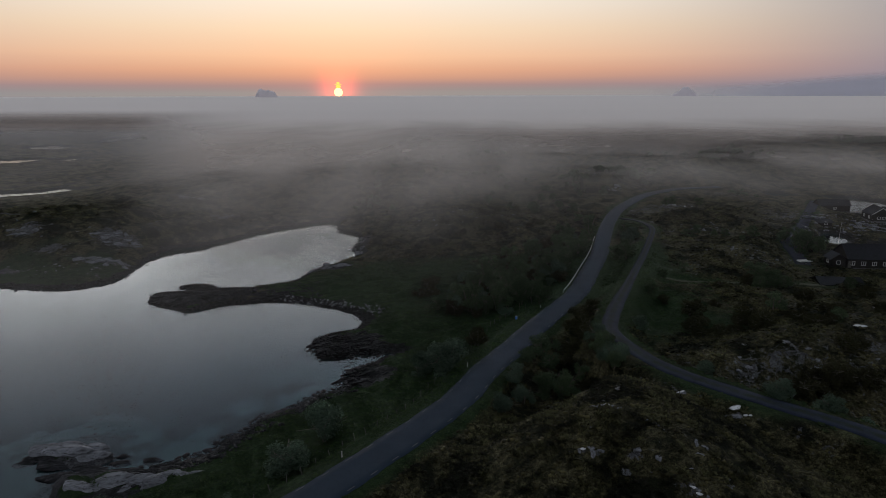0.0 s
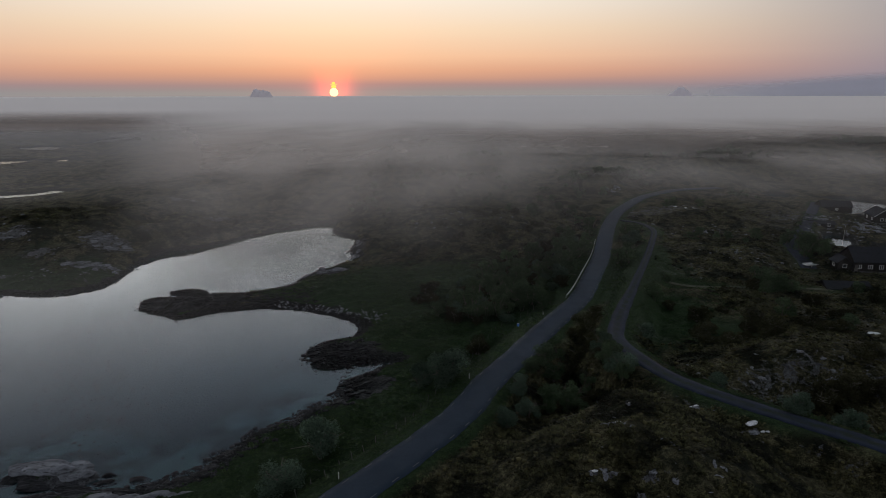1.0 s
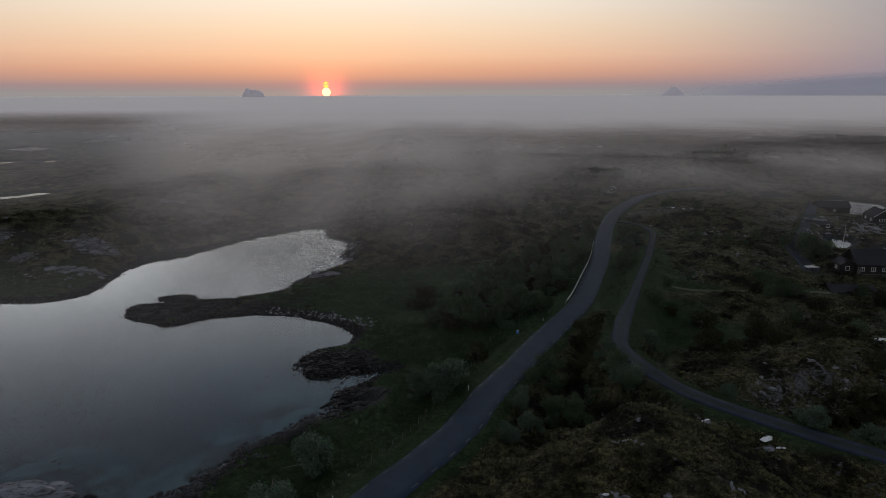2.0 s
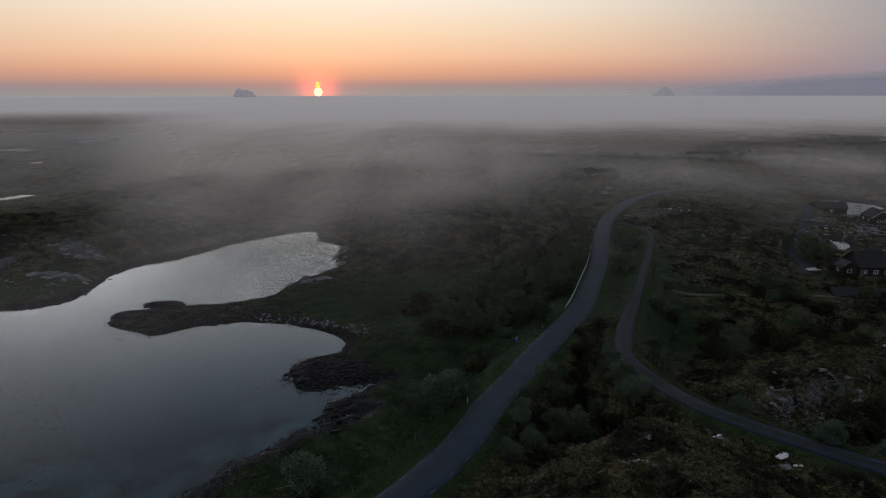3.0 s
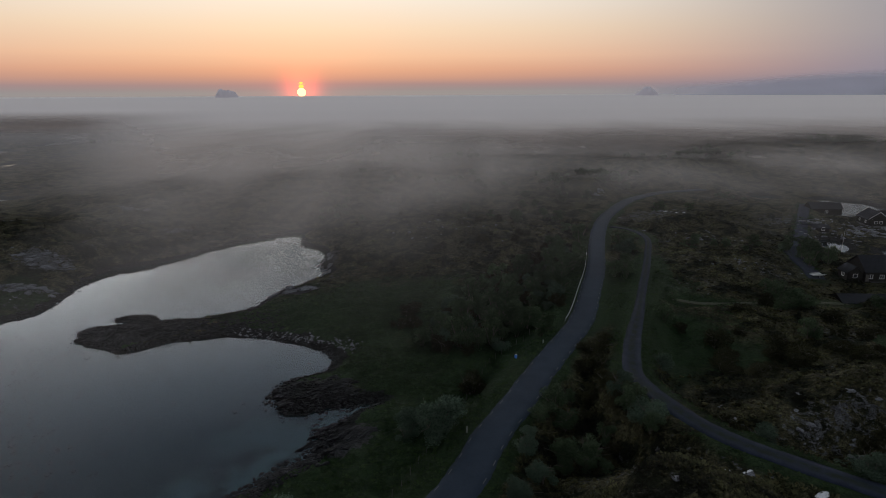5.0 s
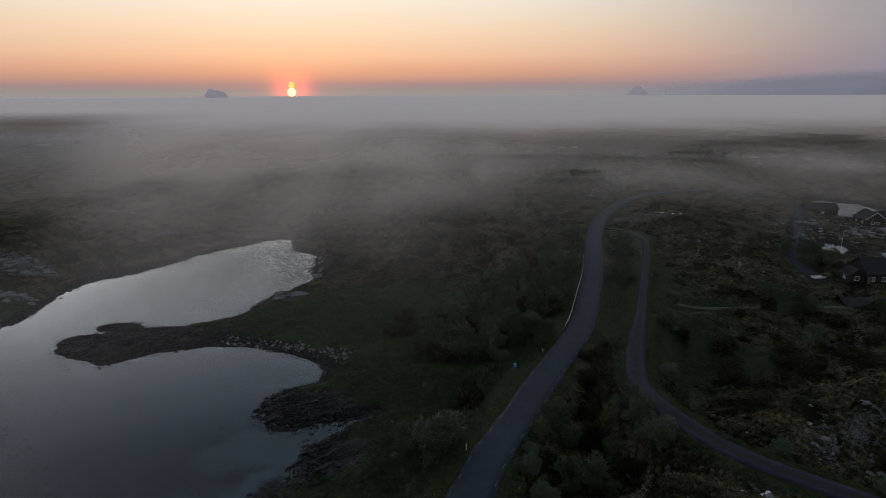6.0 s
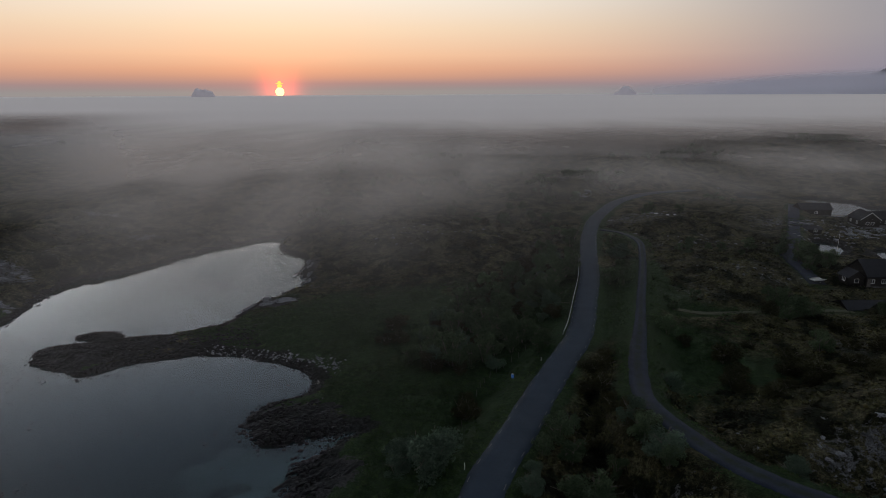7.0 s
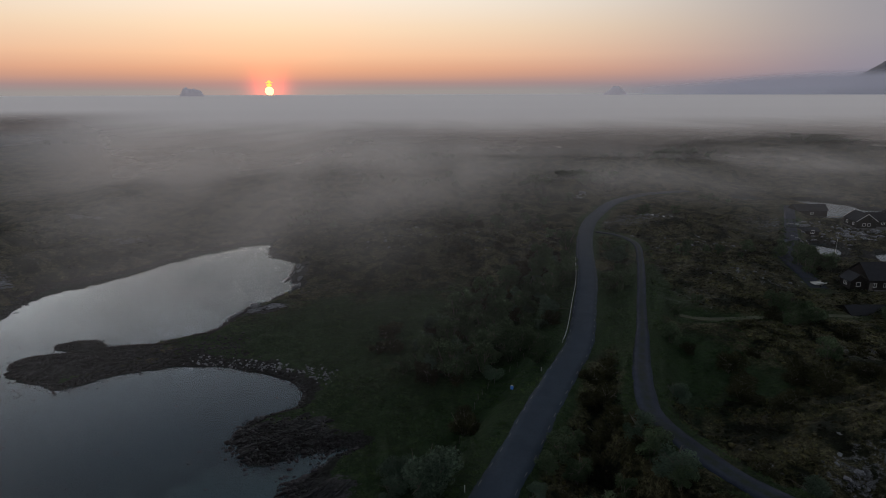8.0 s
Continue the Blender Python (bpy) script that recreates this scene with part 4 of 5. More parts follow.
def white_stones(rows):
    """Bare white quartz in the heather: x, y, width."""
    rows = np.array(rows)
    rng = random.Random(19)
    for (x, y, wide), z in zip(rows, height(rows[:, 0], rows[:, 1])):
        ob = new("quartz_stone", rng.choice(ROCK_WHITE))
        ob.matrix_world = pose(x, y, float(z) + 0.06, rng.uniform(-6, 6), rng.uniform(-6, 6), rng.uniform(-25, 25)) @ Matrix.Diagonal((wide * 0.62, wide * 0.34, 0.55 + 0.1 * wide, 1))
        tagged(ob, "bare white quartz stone lying in the heather", "rock", "white quartz stones")


white_stones([(33.2, 80.9, 0.7), (33.8, 80.2, 0.9), (34.6, 80.0, 0.8), (35.4, 80.2, 1.0), (34.0, 79.5, 0.5), (41.1, 75.8, 2.7), (41.9, 74.4, 0.8), (42.5, 74.2, 0.5), (84.8, 113.6, 3.0), (27.1, 56.4, 0.9), (27.6, 55.6, 0.8),
              (99.8, 245.9, 3.0), (104, 247.5, 2.2), (108, 248.6, 2.6), (112, 248.8, 2.0), (101.2, 259.5, 2.4), (97, 248, 1.6), (103.5, 135.5, 2.4), (16.6, 62.8, 0.8), (21.2, 69.9, 0.8)])


def slabs(rows, turn, pale=True):
    """Long slabs of bedrock lying side by side along one strike."""
    rng = random.Random(77)
    rows = np.array(rows)
    for (x, y, long, wide), z in zip(rows, height(rows[:, 0], rows[:, 1])):
        ob = new("shore_rock", rng.choice(ROCK_PALE if pale else ROCK_DARK))
        ob.matrix_world = pose(x, y, max(float(z), 0.0) - 0.15, rng.uniform(6, 16), rng.uniform(-5, 5), turn + rng.gauss(0, 6)) @ Matrix.Diagonal((long * 0.6, wide * 0.6, 1.7, 1))
        tagged(ob, "long pale grey bedrock slab at the water's edge" if pale else "low dark wet rock slab in the shallow water", "rock", "slabs of the shore")


slabs([(-62.5, 82.4, 7, 3.2), (-59, 83, 8, 3.2), (-59.5, 81.2, 9, 3.0), (-55.8, 82.0, 7.5, 3.2), (-55, 80.6, 6, 2.4), (-48.5, 74.2, 9, 3.2), (-44, 74.8, 8, 3.0), (-40, 75.2, 7, 2.4),
       (-36.6, 75.6, 4, 1.6), (-46, 73.0, 8, 2.6), (-41.5, 73.6, 7, 2.2), (-52, 73.0, 6, 2.4)], 10)
slabs([(-64.5, 80.6, 4.5, 1.6), (-60, 79.6, 8, 2.2), (-55, 79, 7, 2.2), (-57.5, 76.6, 6, 2.6), (-53, 76.6, 6, 2.4), (-50.5, 80.4, 3.4, 1.5), (-51, 82.2, 2.6, 0.9), (-46, 81.2, 3.6, 1.3),
       (-43.5, 79.6, 2.4, 1.1), (-47.5, 77.6, 6, 2.2), (-42.5, 77.6, 4.5, 1.8), (-38.5, 77.8, 4, 1.5), (-41, 80.2, 1.8, 1.0)], 8, False)


def ledges(cx, cy, rx, ry, n, turn, seed, pale=False):
    """Rows for slabs that step down a skerry."""
    rng = random.Random(seed)
    out = []
    for _ in range(n):
        a, q = rng.uniform(0, 6.283), math.sqrt(rng.random())
        out.append((cx + rx * q * math.cos(a), cy + ry * q * math.sin(a), rng.uniform(2.2, 5.5), rng.uniform(0.9, 2.0)))
    slabs(out, turn, pale)


ledges(-22, 123.5, 8.5, 4.6, 26, 24, 31)
ledges(-15.5, 107.5, 5, 5, 18, 38, 32)
ledges(-70, 155, 12, 5.5, 22, 16, 33)
ledges(-31.5, 212, 3.5, 10, 14, 60, 34, True)
ledges(-37, 181, 7, 3, 14, 20, 35, True)
ledges(-110, 182, 10, 2.6, 18, 30, 36, True)
ledges(-117, 203, 8, 6, 20, 35, 37, True)
ledges(-146, 200, 6, 5, 10, 35, 38, True)


def strewn(spots, rng):
    """Random rocks round each spot: x, y, reaches, count, least and greatest width."""
    return [(cx + rng.gauss(0, 0.55) * rx, cy + rng.gauss(0, 0.55) * ry, lo + (hi - lo) * rng.random() ** 1.8) for cx, cy, rx, ry, n, lo, hi in spots for _ in range(n)]


NEAR_SPOTS = [(55, 91, 12, 4.5, 46, 0.6, 3.0), (56, 86.5, 4, 1.6, 9, 1.0, 3.4), (42, 98.5, 2.5, 3, 10, 0.5, 1.7), (26, 64, 18, 9, 40, 0.25, 0.9), (70, 104, 20, 12, 26, 0.4, 1.4)]
FAR_SPOTS = [(98, 253, 14, 5, 40, 0.8, 2.8), (87, 303, 4, 3, 12, 1.5, 4), (88, 180, 12, 9, 60, 0.4, 1.6), (100, 220, 18, 12, 60, 0.5, 2.2), (-140, 203, 26, 12, 24, 0.5, 1.8), (-122, 176, 14, 5, 30, 0.4, 1.4),
             (8, 226, 22, 12, 60, 0.5, 2.0), (168, 234, 13, 7, 90, 1.0, 4.2), (150, 226, 14, 6, 30, 0.8, 2.4), (160, 246, 12, 5, 30, 0.8, 3.0)]
rows = np.array(strewn(NEAR_SPOTS, random.Random(5)))
away = np.minimum(line_distance(rows[:, 0], rows[:, 1], TRACK)[0], line_distance(rows[:, 0], rows[:, 1], ROAD)[0] - 1.5)
put_rocks(rows[(away > 3) & (height(rows[:, 0], rows[:, 1]) > 0.5)])
put_rocks(strewn([(-22, 125, 8, 3.4, 16, 0.8, 2.0), (-15, 107, 5, 4, 14, 0.8, 2.0), (-60, 80, 8, 4, 14, 0.8, 2.4), (-47, 78.2, 5, 1.6, 22, 0.6, 2.0), (-40, 77.5, 4, 1.5, 16, 0.5, 1.6), (-33, 214, 4, 9, 12, 1, 3), (-37, 181, 6, 3, 12, 1, 2.8)],
                 random.Random(6)), False, 0.18)


def cloud_mesh(name, pts, sizes, material, rng, flat, label, category):
    """Many small stones as one mesh of lumpy twenty-sided pieces."""
    bm = bmesh.new()
    bmesh.ops.create_icosphere(bm, subdivisions=1, radius=1)
    base = np.array([v.co[:] for v in bm.verts])
    tri = np.array([[v.index for v in f.verts] for f in bm.faces])
    bm.free()
    n = len(pts)
    r = np.random.RandomState(rng)
    v = base[None] * (1 + 0.45 * (r.rand(n, len(base), 1) - 0.5)) * sizes[:, None, None]
    v = v * np.stack([r.uniform(0.8, 1.4, n), r.uniform(0.7, 1.1, n), r.uniform(0.6, 1.2, n) * flat], 1)[:, None, :]
    a = r.uniform(0, 6.283, n)[:, None]
    v = np.stack([v[..., 0] * np.cos(a) - v[..., 1] * np.sin(a), v[..., 0] * np.sin(a) + v[..., 1] * np.cos(a), v[..., 2]], -1) + pts[:, None, :]
    f = (tri[None] + (np.arange(n) * len(base))[:, None, None]).reshape(-1, 3)
    return tagged(new(name, bulk_mesh(name, v.reshape(-1, 3), f, material)), label, category, kind="stuff")


def along(pts, n, spread, r):
    """n random places near a line, with a spread across it."""
    p = np.array(pts, float)
    d = np.r_[0, np.cumsum(np.linalg.norm(np.diff(p, axis=0), axis=1))]
    s = r.uniform(0, d[-1], n)
    return np.stack([np.interp(s, d, p[:, 0]), np.interp(s, d, p[:, 1])], 1) + r.normal(0, 1, (n, 2)) * spread


def shore_stones():
    r = np.random.RandomState(3)
    far = np.array(strewn(FAR_SPOTS, random.Random(9)))
    z = height(far[:, 0], far[:, 1])
    keep = (z > 0.4) & (line_distance(far[:, 0], far[:, 1], ROAD)[0] > 4.5) & (line_distance(far[:, 0], far[:, 1], TRACK)[0] > 3)
    cloud_mesh("scattered_rocks", np.c_[far[:, :2], z][keep], far[keep, 2] * 0.42, M_PALE, 11, 0.5, "pale weathered rocks scattered over the far moor", "rocks")
    for line, n, spread, lo, hi in ((SHORE_SKERRY[10:] + SHORE_NEAR[:9], 3400, 1.9, 0.10, 0.50), (SHORE_SPIT[10:], 1900, 0.8, 0.08, 0.34), (SHORE_SPIT[:11], 560, 0.8, 0.10, 0.36),
                                    (SHORE_SKERRY[:11], 700, 1.0, 0.1, 0.5), (SHORE_COVE, 380, 0.9, 0.12, 0.5), (SHORE_NORTH[3:], 700, 1.2, 0.15, 0.6)):
        xy = along(line, n, spread, r)
        z = height(xy[:, 0], xy[:, 1])
        size = lo + (hi - lo) * r.rand(n) ** 2.2
        keep = (z > -0.5) & (z < 1.9)
        cloud_mesh("shore_stones", np.c_[xy, np.maximum(z, -0.2) + size * 0.25][keep], size[keep], M_DARK, 4, 0.55, "dark rounded stones strewn along the waterline", "stones")
    for line, n, spread, lo, hi in (([(-78, 158), (-66, 156), (-56, 159), (-46, 160), (-36, 157)], 1500, 2.6, 0.10, 0.42), ([(-28, 124), (-18, 121)], 500, 2.6, 0.15, 0.5), ([(-84, 152), (-72, 143), (-56, 147)], 60, 1.8, 0.12, 0.4)):
        xy = along(line, n, spread, r)
        z = np.maximum(height(xy[:, 0], xy[:, 1]), -0.05)
        size = lo + (hi - lo) * r.rand(n) ** 2.5
        cloud_mesh("shore_stones", np.c_[xy, z + size * 0.15], size, M_DARK, 4, 0.55, "dark rounded stones strewn along the waterline", "stones")
    xy = along([(-47, 152.5), (-31, 148), (-22, 144), (-17, 139)], 260, 1.0, r) + np.array([[1.0, 1.6]])
    z = height(xy[:, 0], xy[:, 1])
    size = 0.12 + 0.3 * r.rand(len(xy)) ** 2
    cloud_mesh("pale_stones", np.c_[xy, z + size * 0.2], size, M_PALE, 6, 0.7, "pale beach stones on the low spit", "stones")


shore_stones()


# ---- floating weed ----
def weed():
    r = np.random.RandomState(8)
    a = along([(-78, 148), (-86, 142), (-81, 124), (-70, 111), (-60, 98), (-54, 89)], 1300, 5.0, r)
    b = np.c_[r.uniform(-95, -25, 220), r.uniform(95, 235, 220)]
    c = np.c_[r.normal(-88, 5, 150), r.normal(158, 9, 150)]
    xy = np.vstack([a, b, c])
    xy = xy[shore_distance(xy[:, 0], xy[:, 1]) < -1.0]
    size = 0.07 + 0.30 * r.rand(len(xy)) ** 2.2
    cloud_mesh("floating_seaweed", np.c_[xy, np.full(len(xy), 0.004)], size, M_WEED, 9, 0.08, "small brown seaweed rafts floating on the calm bay", "seaweed")


weed()


# ---- heather and grass tufts ----
def tufts(name, n, material, want_green, label, category, seed, tall):
    r = np.random.RandomState(seed)
    y = 44 + 46 * (np.exp(r.rand(n * 2) * 1.72) - 1)
    x = (r.rand(n * 2) * 2 - 1) * (0.80 * y + 22)
    z, rock, green, tide, bed, shallow = terrain(x, y)
    road = np.minimum(line_distance(x, y, ROAD)[0] - ROAD_HALF, line_distance(x, y, TRACK)[0] - TRACK_HALF)
    clumpy = vnoise(x / 2.3, y / 2.3, 5) * 0.6 + vnoise(x / 9, y / 9, 6) * 0.4
    keep = (z > 0.9) & (road > 0.35) & (rock < 0.40) & (clumpy > 0.36 + 0.2 * r.rand(n * 2)) & ((green > 0.45) == want_green)
    x, y, z = x[keep][:n], y[keep][:n], z[keep][:n]
    m = len(x)
    s = (0.18 + 0.28 * r.rand(m)) * (0.75 + y / 200)
    blades, verts, tris = 5, [], []
    foot = np.c_[x, y, z - 0.06]
    a0 = r.rand(m) * 6.283
    allv = [foot]
    for b in range(blades):
        a = a0 + 6.283 * b / blades + r.normal(0, 0.3, m)
        w = 0.38 + 0.25 * r.rand(m)
        h = s * tall * r.uniform(0.6, 1.2, m)
        allv.append(foot + np.c_[np.cos(a - w * 0.6) * s, np.sin(a - w * 0.6) * s, h * 0.75])
        allv.append(foot + np.c_[np.cos(a + w * 0.6) * s, np.sin(a + w * 0.6) * s, h])
    v = np.stack(allv, 1)
    k = 1 + 2 * blades
    t = np.array([[0, 1 + 2 * b, 2 + 2 * b] for b in range(blades)])
    f = (t[None] + (np.arange(m) * k)[:, None, None]).reshape(-1, 3)
    tagged(new(name, bulk_mesh(name, v.reshape(-1, 3), f, material)), label, category, kind="stuff")


tufts("heather", 72000, M_TUFT, False, "rough brown and straw-coloured heather tussocks", "heather", 12, 0.8)
def cushions(n, seed, low, high, far, label):
    """Low springy heather cushions, too many to count."""
    r = np.random.RandomState(seed)
    y = 44 + 40 * (np.exp(r.rand(n) * far) - 1)
    x = (r.rand(n) * 2 - 1) * (0.80 * y + 22)
    z, rock, green, tide, bed, shallow = terrain(x, y)
    road = np.minimum(line_distance(x, y, ROAD)[0] - ROAD_HALF, line_distance(x, y, TRACK)[0] - TRACK_HALF)
    keep = (z > 1.2) & (road > 1.0) & (rock < 0.45) & (green < 0.45) & (vnoise(x / 3, y / 3, 9) > 0.30)
    x, y, z = x[keep], y[keep], z[keep]
    size = (low + (high - low) * r.rand(len(x)) ** 1.6) * (0.8 + y / 300)
    cloud_mesh("heather_cushions", np.c_[x, y, z], size, M_CUSHION, seed + 1, 0.62, label, "heather")


cushions(32000, 21, 0.14, 0.42, 1.5, "low dark and straw-coloured heather cushions")


tufts("grass", 40000, M_GRASS, True, "dark green tufted grass on the verges and shore meadow", "grass", 14, 0.6)


# ---- road furniture ----
def side_of(line, k, off):
    """A place off metres to the right of a line's k-th point, and its heading."""
    d = line[min(k + 1, len(line) - 1), :2] - line[max(k - 1, 0), :2]
    d = d / np.linalg.norm(d)
    return line[k, 0] + d[1] * off, line[k, 1] - d[0] * off, math.degrees(math.atan2(d[1], d[0]))


def edge_dashes():
    me_box = bmesh.new()
    box(me_box, -0.6, 0.6, -0.05, 0.05, -0.008, 0.008)
    me = from_bm("edge_dash", me_box, M_LINE)
    for side in (-1, 1):
        for k in range(6, len(ROAD) - 25, 4):
            x, y, a = side_of(ROAD, k, side * (ROAD_HALF - 0.32))
            ob = new("edge_dash", me)
            ob.parent = road_ob
            slope = math.degrees(math.atan2(ROAD[k + 1, 2] - ROAD[k - 1, 2], 2.0))
            ob.matrix_basis = pose(x, y, ROAD[k, 2] + 0.034, 0, -slope, a)


edge_dashes()
M_STEEL = plain_material("galvanised_steel", (0.45, 0.46, 0.48), 0.45, 3.0, 0.25, 0.8)
M_WIRE = plain_material("rusty_wire", (0.06, 0.055, 0.05), 0.8, 3.0)
M_WOOD = plain_material("weathered_wood", (0.13, 0.125, 0.115), 0.85, 5.0, 0.5)
M_WHITE = plain_material("white_paint", (0.50, 0.50, 0.49), 0.6, 1.5, 0.2)
M_BLUE = plain_material("blue_plastic", (0.10, 0.28, 0.75), 0.4, 3.0, 0.2)


def guard_rail():
    ks = [k for k in range(len(ROAD)) if 139 < ROAD[k, 1] < 203]
    root = new("guard_rail")
    x0, y0, _ = side_of(ROAD, ks[0], -ROAD_HALF - 0.35)
    root.location = (x0, y0, ROAD[ks[0], 2])
    prof = [(0.0, 0.44), (-0.05, 0.50), (0.0, 0.56), (0.0, 0.62), (-0.05, 0.68), (0.0, 0.74), (0.03, 0.74), (-0.02, 0.68), (0.03, 0.62), (0.03, 0.56), (-0.02, 0.50), (0.03, 0.44)]
    verts, n = [], len(prof)
    for k in ks:
        for o, h in prof:
            x, y, _ = side_of(ROAD, k, -ROAD_HALF - 0.35 - o)
            verts.append((x - x0, y - y0, ROAD[k, 2] - ROAD[ks[0], 2] + h + 0.03))
    faces = [(i * n + j, i * n + (j + 1) % n, (i + 1) * n + (j + 1) % n, (i + 1) * n + j) for i in range(len(ks) - 1) for j in range(n)]
    faces += [tuple(range(n)), tuple(range(len(verts) - n, len(verts)))]
    part("beam", mesh_of("beam", verts, faces, M_STEEL), None, root)
    bm = bmesh.new()
    box(bm, -0.05, 0.05, -0.04, 0.04, -0.5, 0.72)
    me = from_bm("post", bm, M_STEEL)
    for k in ks[::4]:
        x, y, a = side_of(ROAD, k, -ROAD_HALF - 0.45)
        post = part("post", me, None, root)
        post.matrix_basis = pose(x - x0, y - y0, ROAD[k, 2] - ROAD[ks[0], 2], 0, 0, a)
    tagged(root, "grey galvanised steel guard rail along the bend", "guard rail")


guard_rail()


def fence(line, gap, label):
    pts = spline([(x, y, 0) for x, y in line], gap)
    z = height(pts[:, 0], pts[:, 1])
    root = new("fence")
    o = Vector((pts[0, 0], pts[0, 1], float(z[0])))
    root.location = o
    rng = random.Random(int(o.x * 10))
    bm = bmesh.new()
    rod(bm, (0, 0, -0.4), (0, 0, 1.25), 0.06, 0.05, 7)
    me = from_bm("post", bm, M_WOOD)
    for (x, y, _), h in zip(pts, z):
        p = part("post", me, None, root)
        p.matrix_basis = pose(x - o.x, y - o.y, float(h) - o.z, rng.gauss(0, 5), rng.gauss(0, 5), rng.uniform(0, 360))
    for up in (0.35, 0.7, 1.05):
        bm = bmesh.new()
        for i in range(len(pts) - 1):
            a = Vector((pts[i, 0], pts[i, 1], float(z[i]) + up)) - o
            b = Vector((pts[i + 1, 0], pts[i + 1, 1], float(z[i + 1]) + up)) - o
            rod(bm, a, b, 0.006, 0.006, 4)
        part("wire", bm, M_WIRE, root)
    tagged(root, label, "fence")


fence([(-30, 50), (-21.5, 63), (-15.5, 72.3), (-10.9, 79.8), (-6.6, 87.2), (-3.2, 94.1), (3, 107), (8, 120), (12.8, 130.2), (21, 139), (28.3, 146.8)], 2.6, "leaning grey wooden post and wire fence beside the road")


def marker_post(x, y):
    root = new("marker_post")
    root.location = (x, y, float(height(x, y)[0]))
    bm = bmesh.new()
    box(bm, -0.06, 0.06, -0.04, 0.04, -0.3, 0.95)
    part("post", bm, M_WHITE, root)
    bm = bmesh.new()
    box(bm, -0.064, 0.064, -0.044, 0.044, 0.72, 0.84)
    part("reflector", bm, M_STEEL, root)
    tagged(root, "slim white roadside marker post in the verge", "marker post", "marker posts")


for k in (26, 58, 92, 128):
    marker_post(*side_of(ROAD, k, -ROAD_HALF - 0.9)[:2])


def plastic_drum(x, y):
    root = new("plastic_drum")
    root.location = (x, y, float(height(x, y)[0]))
    bm = bmesh.new()
    bmesh.ops.create_cone(bm, cap_ends=True, segments=16, radius1=0.26, radius2=0.26, depth=0.8, matrix=Matrix.Translation((0, 0, 0.38)))
    bmesh.ops.bevel(bm, geom=[e for e in bm.edges if abs(e.verts[0].co.z - e.verts[1].co.z) < 1e-4], offset=0.04, segments=2, affect="EDGES")
    part("drum", bm, M_BLUE, root)
    bm = bmesh.new()
    bmesh.ops.create_cone(bm, cap_ends=True, segments=12, radius1=0.2, radius2=0.2, depth=0.05, matrix=Matrix.Translation((0, 0, 0.80)))
    part("lid", bm, M_WHITE, root)
    tagged(root, "small blue plastic drum standing in the grass", "drum")


plastic_drum(15.9, 125.0)

# ---- the waterside houses ----
M_DARKWALL = plain_material("dark_stained_boards", (0.034, 0.031, 0.030), 0.85, 1.2, 0.4, spec=0.1)
M_SLATE = plain_material("dark_roof", (0.026, 0.028, 0.034), 0.85, 1.5, 0.35, spec=0.1)
M_STONE = plain_material("grey_concrete", (0.12, 0.12, 0.125), 0.9, 1.0, 0.4)
kg = Mat("window_glass")
M_GLASS = kg.done((0.03, 0.035, 0.04), 0.08, spec=0.6)


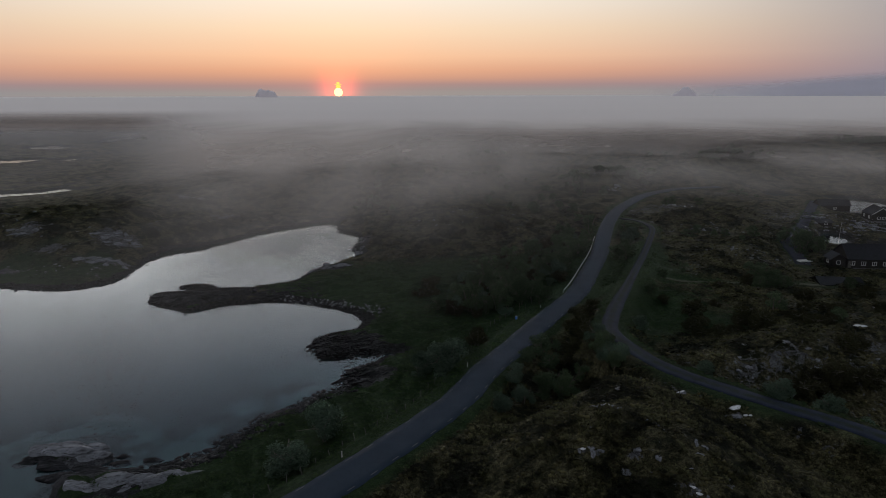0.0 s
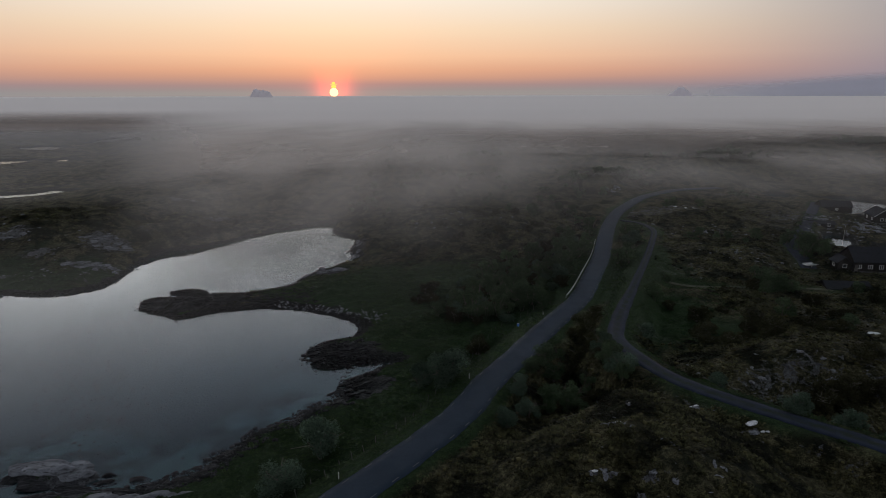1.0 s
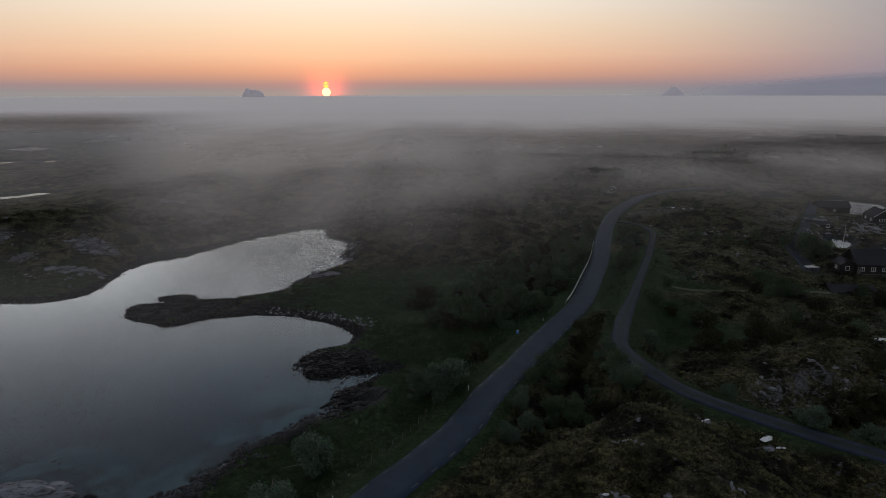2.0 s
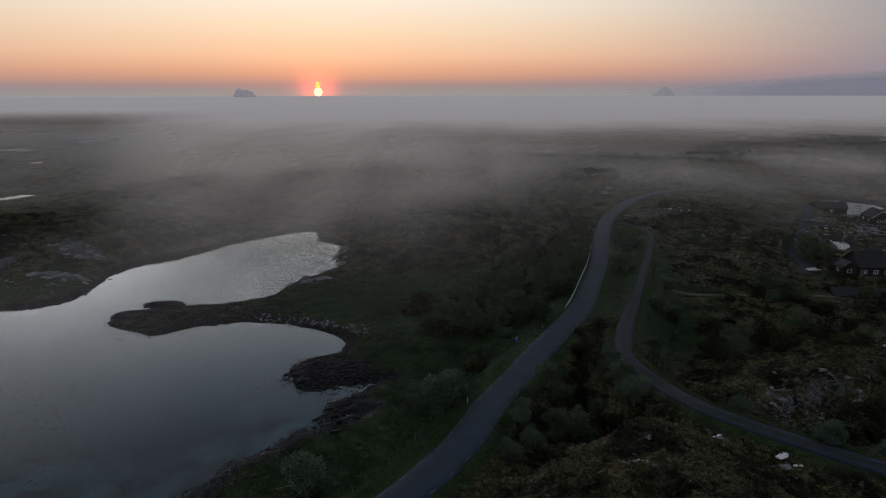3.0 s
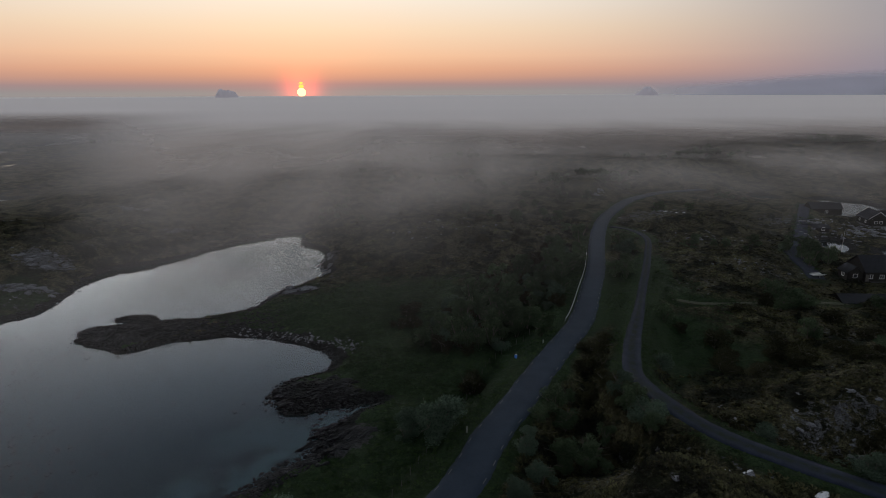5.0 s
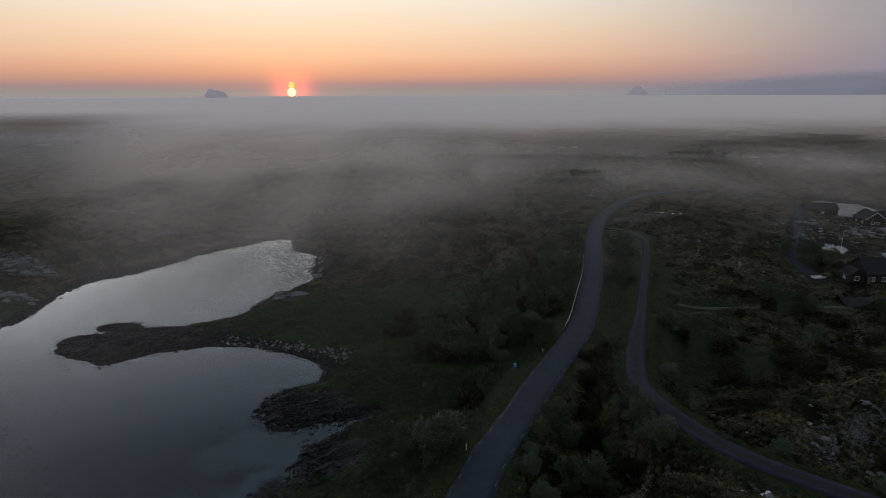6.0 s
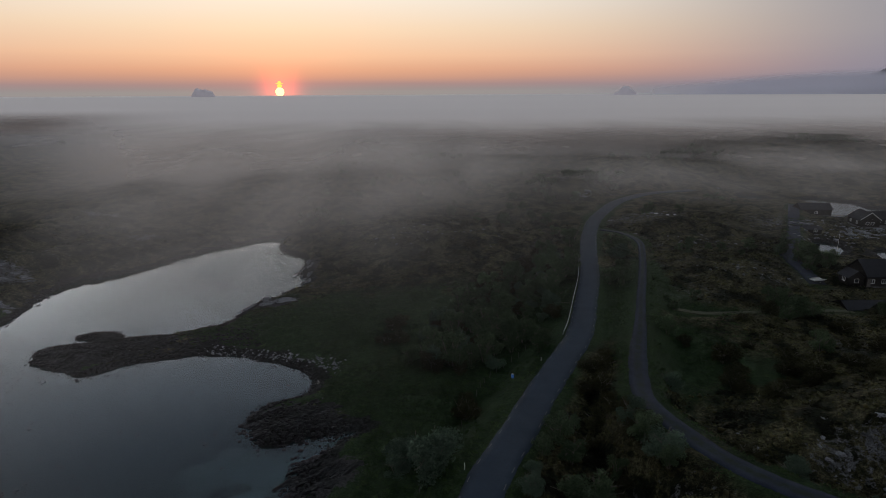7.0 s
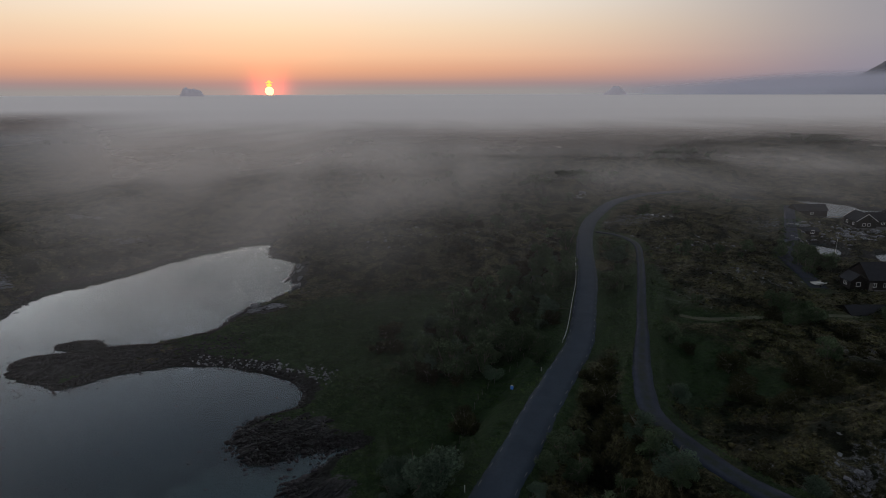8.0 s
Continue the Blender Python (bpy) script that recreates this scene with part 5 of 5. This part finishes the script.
def house(x, y, z, turn, long, wide, wall, rise, label, windows=4, chimney=True, gable_windows=2, category="house", doors=1, trim=None):
    """A gabled house, ridge along its own x, with windows on its long side towards -y."""
    root = new(category.replace(" ", "_"))
    root.matrix_world = pose(x, y, z, 0, 0, turn)
    hl, hw, t = long / 2, wide / 2, 0.2
    bm = bmesh.new()
    box(bm, -hl - 0.05, hl + 0.05, -hw - 0.05, hw + 0.05, -2.2, 0.3)
    part("foundation", bm, M_STONE, root, "grey concrete base")
    # long walls in pieces round the openings
    step = long / max(windows, 1)
    for side in (-1, 1):
        bm = bmesh.new()
        y0, y1 = sorted((side * hw, side * (hw - t)))
        box(bm, -hl, hl, y0, y1, 0.3, 1.1)
        box(bm, -hl, hl, y0, y1, 2.2, wall)
        for i in range(windows + 1):
            a = -hl if i == 0 else -hl + (i - 0.5) * step + 0.6
            b = hl if i == windows else -hl + (i + 0.5) * step - 0.6
            box(bm, a, b, y0, y1, 1.1, 2.2)
        part("wall", bm, M_DARKWALL, root)
        for i in range(windows):
            cx = -hl + (i + 0.5) * step
            bm = bmesh.new()
            for bx in ((cx - 0.66, cx - 0.52, 1.04, 2.26), (cx + 0.52, cx + 0.66, 1.04, 2.26), (cx - 0.52, cx + 0.52, 1.04, 1.16), (cx - 0.52, cx + 0.52, 2.14, 2.26), (cx - 0.035, cx + 0.035, 1.16, 2.14)):
                ya, yb = sorted((side * (hw + 0.04), side * (hw - 0.1)))
                box(bm, bx[0], bx[1], ya, yb, bx[2], bx[3])
            w = part("window", bm, M_WHITE, root, "white painted window frame")
            bm = bmesh.new()
            ya, yb = sorted((side * (hw - 0.12), side * (hw - 0.14)))
            box(bm, cx - 0.6, cx + 0.6, ya, yb, 1.1, 2.2)
            part("pane", bm, M_GLASS, w)
    for side in (-1, 1):
        bm = bmesh.new()
        xs = sorted((side * hl, side * (hl - t)))
        vs = [bm.verts.new((xx, yy, zz)) for xx in xs for yy, zz in ((-hw + t, 0.3), (hw - t, 0.3), (hw - t, wall), (0, wall + rise - 0.05), (-hw + t, wall))]
        bm.faces.new(vs[:5]), bm.faces.new(vs[5:][::-1])
        for j in range(5):
            bm.faces.new((vs[j], vs[5 + j], vs[5 + (j + 1) % 5], vs[(j + 1) % 5]))
        bmesh.ops.recalc_face_normals(bm, faces=bm.faces)
        part("gable", bm, M_DARKWALL, root)
        bm = bmesh.new()
        slope = math.atan2(rise, hw)
        for s2 in (-1, 1):
            m = Matrix.Translation((side * (hl + 0.36), s2 * (hw + 0.3) / 2, wall + rise / 2 + 0.05)) @ Matrix.Rotation(-s2 * slope, 4, "X")
            box(bm, -0.03, 0.03, -(hw + 0.4) / 2 / math.cos(slope), (hw + 0.4) / 2 / math.cos(slope), -0.14, 0.1, m)
        part("bargeboard", bm, trim or M_DARKWALL, root)
        for g in range(gable_windows):
            gy = (g - (gable_windows - 1) / 2) * 1.8
            bm = bmesh.new()
            xa, xb = sorted((side * (hl + 0.05), side * (hl + 0.005)))
            for q in ((gy - 0.6, gy - 0.48, 1.0, 2.2), (gy + 0.48, gy + 0.6, 1.0, 2.2), (gy - 0.48, gy + 0.48, 1.0, 1.12), (gy - 0.48, gy + 0.48, 2.08, 2.2)):
                box(bm, xa, xb, q[0], q[1], q[2], q[3])
            w = part("window", bm, M_WHITE, root, "white painted window frame")
            bm = bmesh.new()
            xa, xb = sorted((side * (hl + 0.025), side * (hl + 0.005)))
            box(bm, xa, xb, gy - 0.48, gy + 0.48, 1.12, 2.08)
            part("pane", bm, M_GLASS, w)
    for s2 in (-1, 1):
        bm = bmesh.new()
        slope = math.atan2(rise, hw)
        run = (hw + 0.45) / math.cos(slope)
        m = Matrix.Translation((0, s2 * (hw + 0.45) / 2, wall + rise - (hw + 0.45) / 2 * rise / hw + 0.12)) @ Matrix.Rotation(-s2 * slope, 4, "X")
        box(bm, -hl - 0.33, hl + 0.33, -run / 2, run / 2, -0.07, 0.07, m)
        part("roof", bm, M_SLATE, root, "dark ribbed roof slope")
    if chimney:
        bm = bmesh.new()
        box(bm, hl * 0.3, hl * 0.3 + 0.7, -0.35, 0.35, wall + rise - 0.8, wall + rise + 0.9)
        box(bm, hl * 0.3 - 0.06, hl * 0.3 + 0.76, -0.41, 0.41, wall + rise + 0.9, wall + rise + 1.0)
        part("chimney", bm, M_STONE, root, "grey rendered chimney")
    for d in range(doors):
        bm = bmesh.new()
        box(bm, -hl + 0.25 + d, -hl + 1.15 + d, -hw - 0.05, -hw - 0.005, 0.3, 2.3)
        dr = part("door", bm, M_WOOD, root, "weathered wooden front door")
        bm = bmesh.new()
        box(bm, -hl + 1.0 + d, -hl + 1.08 + d, -hw - 0.11, -hw - 0.05, 1.25, 1.33)
        part("handle", bm, M_STEEL, dr)
    return tagged(root, label, category, "waterside houses")


house(131.2, 172.0, 4.4, -6, 24, 8.4, 3.2, 3.3, "long dark timber house with white windows by the inlet", 8)
house(117.1, 172.2, 4.4, 84, 4.2, 4.0, 2.6, 1.5, "small dark timber annexe with a gable to the drive", 1, False, 1, "annexe")
house(107.8, 156.2, 2.4, -6, 11, 5.5, 2.1, 1.3, "low dark shed with a shallow roof on the moor", 2, False, 0, "shed")
house(181.5, 246, 2.6, 78, 9, 7.2, 3.0, 2.7, "dark timber cabin with white gable trim by the water", 2, False, 2, trim=M_WHITE)
house(189.4, 246.5, 2.6, -10, 9, 7, 2.9, 2.4, "dark timber cabin wing with a steep roof", 3, True, 1)
house(180.5, 274, 1.1, -8, 13, 6.5, 3.1, 2.1, "plain dark boathouse at the edge of the inlet", 1, False, 0, "boathouse")
house(153.5, 240, 1.4, -12, 9, 4.5, 2.0, 0.9, "low grey-roofed boat shed among rocks", 2, False, 0, "shed")


def trailer(x, y, z, turn):
    """A flat trailer with a drawbar."""
    root = new("trailer")
    root.matrix_world = pose(x, y, z, 0, 0, turn)
    bm = bmesh.new()
    box(bm, -1.7, 1.7, -0.9, 0.9, 0.62, 0.72)
    for q in ((-1.7, 1.7, -0.9, -0.86), (-1.7, 1.7, 0.86, 0.9)):
        box(bm, *q, 0.72, 1.0)
    part("bed", bm, M_WHITE, root)
    bm = bmesh.new()
    rod(bm, (1.6, 0, 0.55), (3.1, 0, 0.5), 0.05, 0.05)
    part("drawbar", bm, M_STEEL, root)
    for s in (-1, 1):
        bm = bmesh.new()
        bmesh.ops.create_cone(bm, cap_ends=True, segments=18, radius1=0.32, radius2=0.32, depth=0.2, matrix=Matrix.Translation((-0.1, s * 1.02, 0.32)) @ Matrix.Rotation(math.pi / 2, 4, "X"))
        w = part("wheel", bm, M_SLATE, root, "black tyre")
        bm = bmesh.new()
        bmesh.ops.create_cone(bm, cap_ends=True, segments=14, radius1=0.18, radius2=0.18, depth=0.22, matrix=Matrix.Translation((-0.1, s * 1.03, 0.32)) @ Matrix.Rotation(math.pi / 2, 4, "X"))
        part("rim", bm, M_STEEL, w)
    tagged(root, "flat pale trailer parked beside the gravel drive", "trailer")


trailer(109.2, 174.4, float(height(109.2, 174.4)[0]) + 0.08, 8)


def flagpole(x, y):
    root = new("flagpole")
    z = max(0.2, float(height(x, y)[0]))
    root.location = (x, y, z)
    bm = bmesh.new()
    rod(bm, (0, 0, -0.5), (0, 0, 8.0), 0.06, 0.03, 10)
    part("pole", bm, M_WHITE, root)
    bm = bmesh.new()
    bmesh.ops.create_uvsphere(bm, u_segments=10, v_segments=6, radius=0.09, matrix=Matrix.Translation((0, 0, 8.05)))
    part("knob", bm, M_WHITE, root)
    tagged(root, "bare white flagpole beside the small inlet", "flagpole")


flagpole(144.0, 211.5)


def jetty(x, y, turn, long):
    """A low plank jetty on posts."""
    root = new("jetty")
    root.matrix_world = pose(x, y, 0, 0, 0, turn)
    bm = bmesh.new()
    box(bm, -0.18, 0.18, -0.7, 0.7, 0.62, 0.68)
    me = from_bm("plank", bm, M_WOOD)
    for i in range(int(long / 0.4)):
        part("plank", me, None, root).location = (i * 0.4, 0, 0)
    bm = bmesh.new()
    rod(bm, (0, 0, -1.5), (0, 0, 0.62), 0.09, 0.09, 8)
    me = from_bm("post", bm, M_WOOD)
    for i in range(int(long / 2) + 1):
        for s in (-0.55, 0.55):
            part("post", me, None, root).location = (min(i * 2.0, long - 0.5), s, 0)
    tagged(root, "small weathered plank jetty over the inlet", "jetty")


jetty(189.5, 272.5, 10, 6)
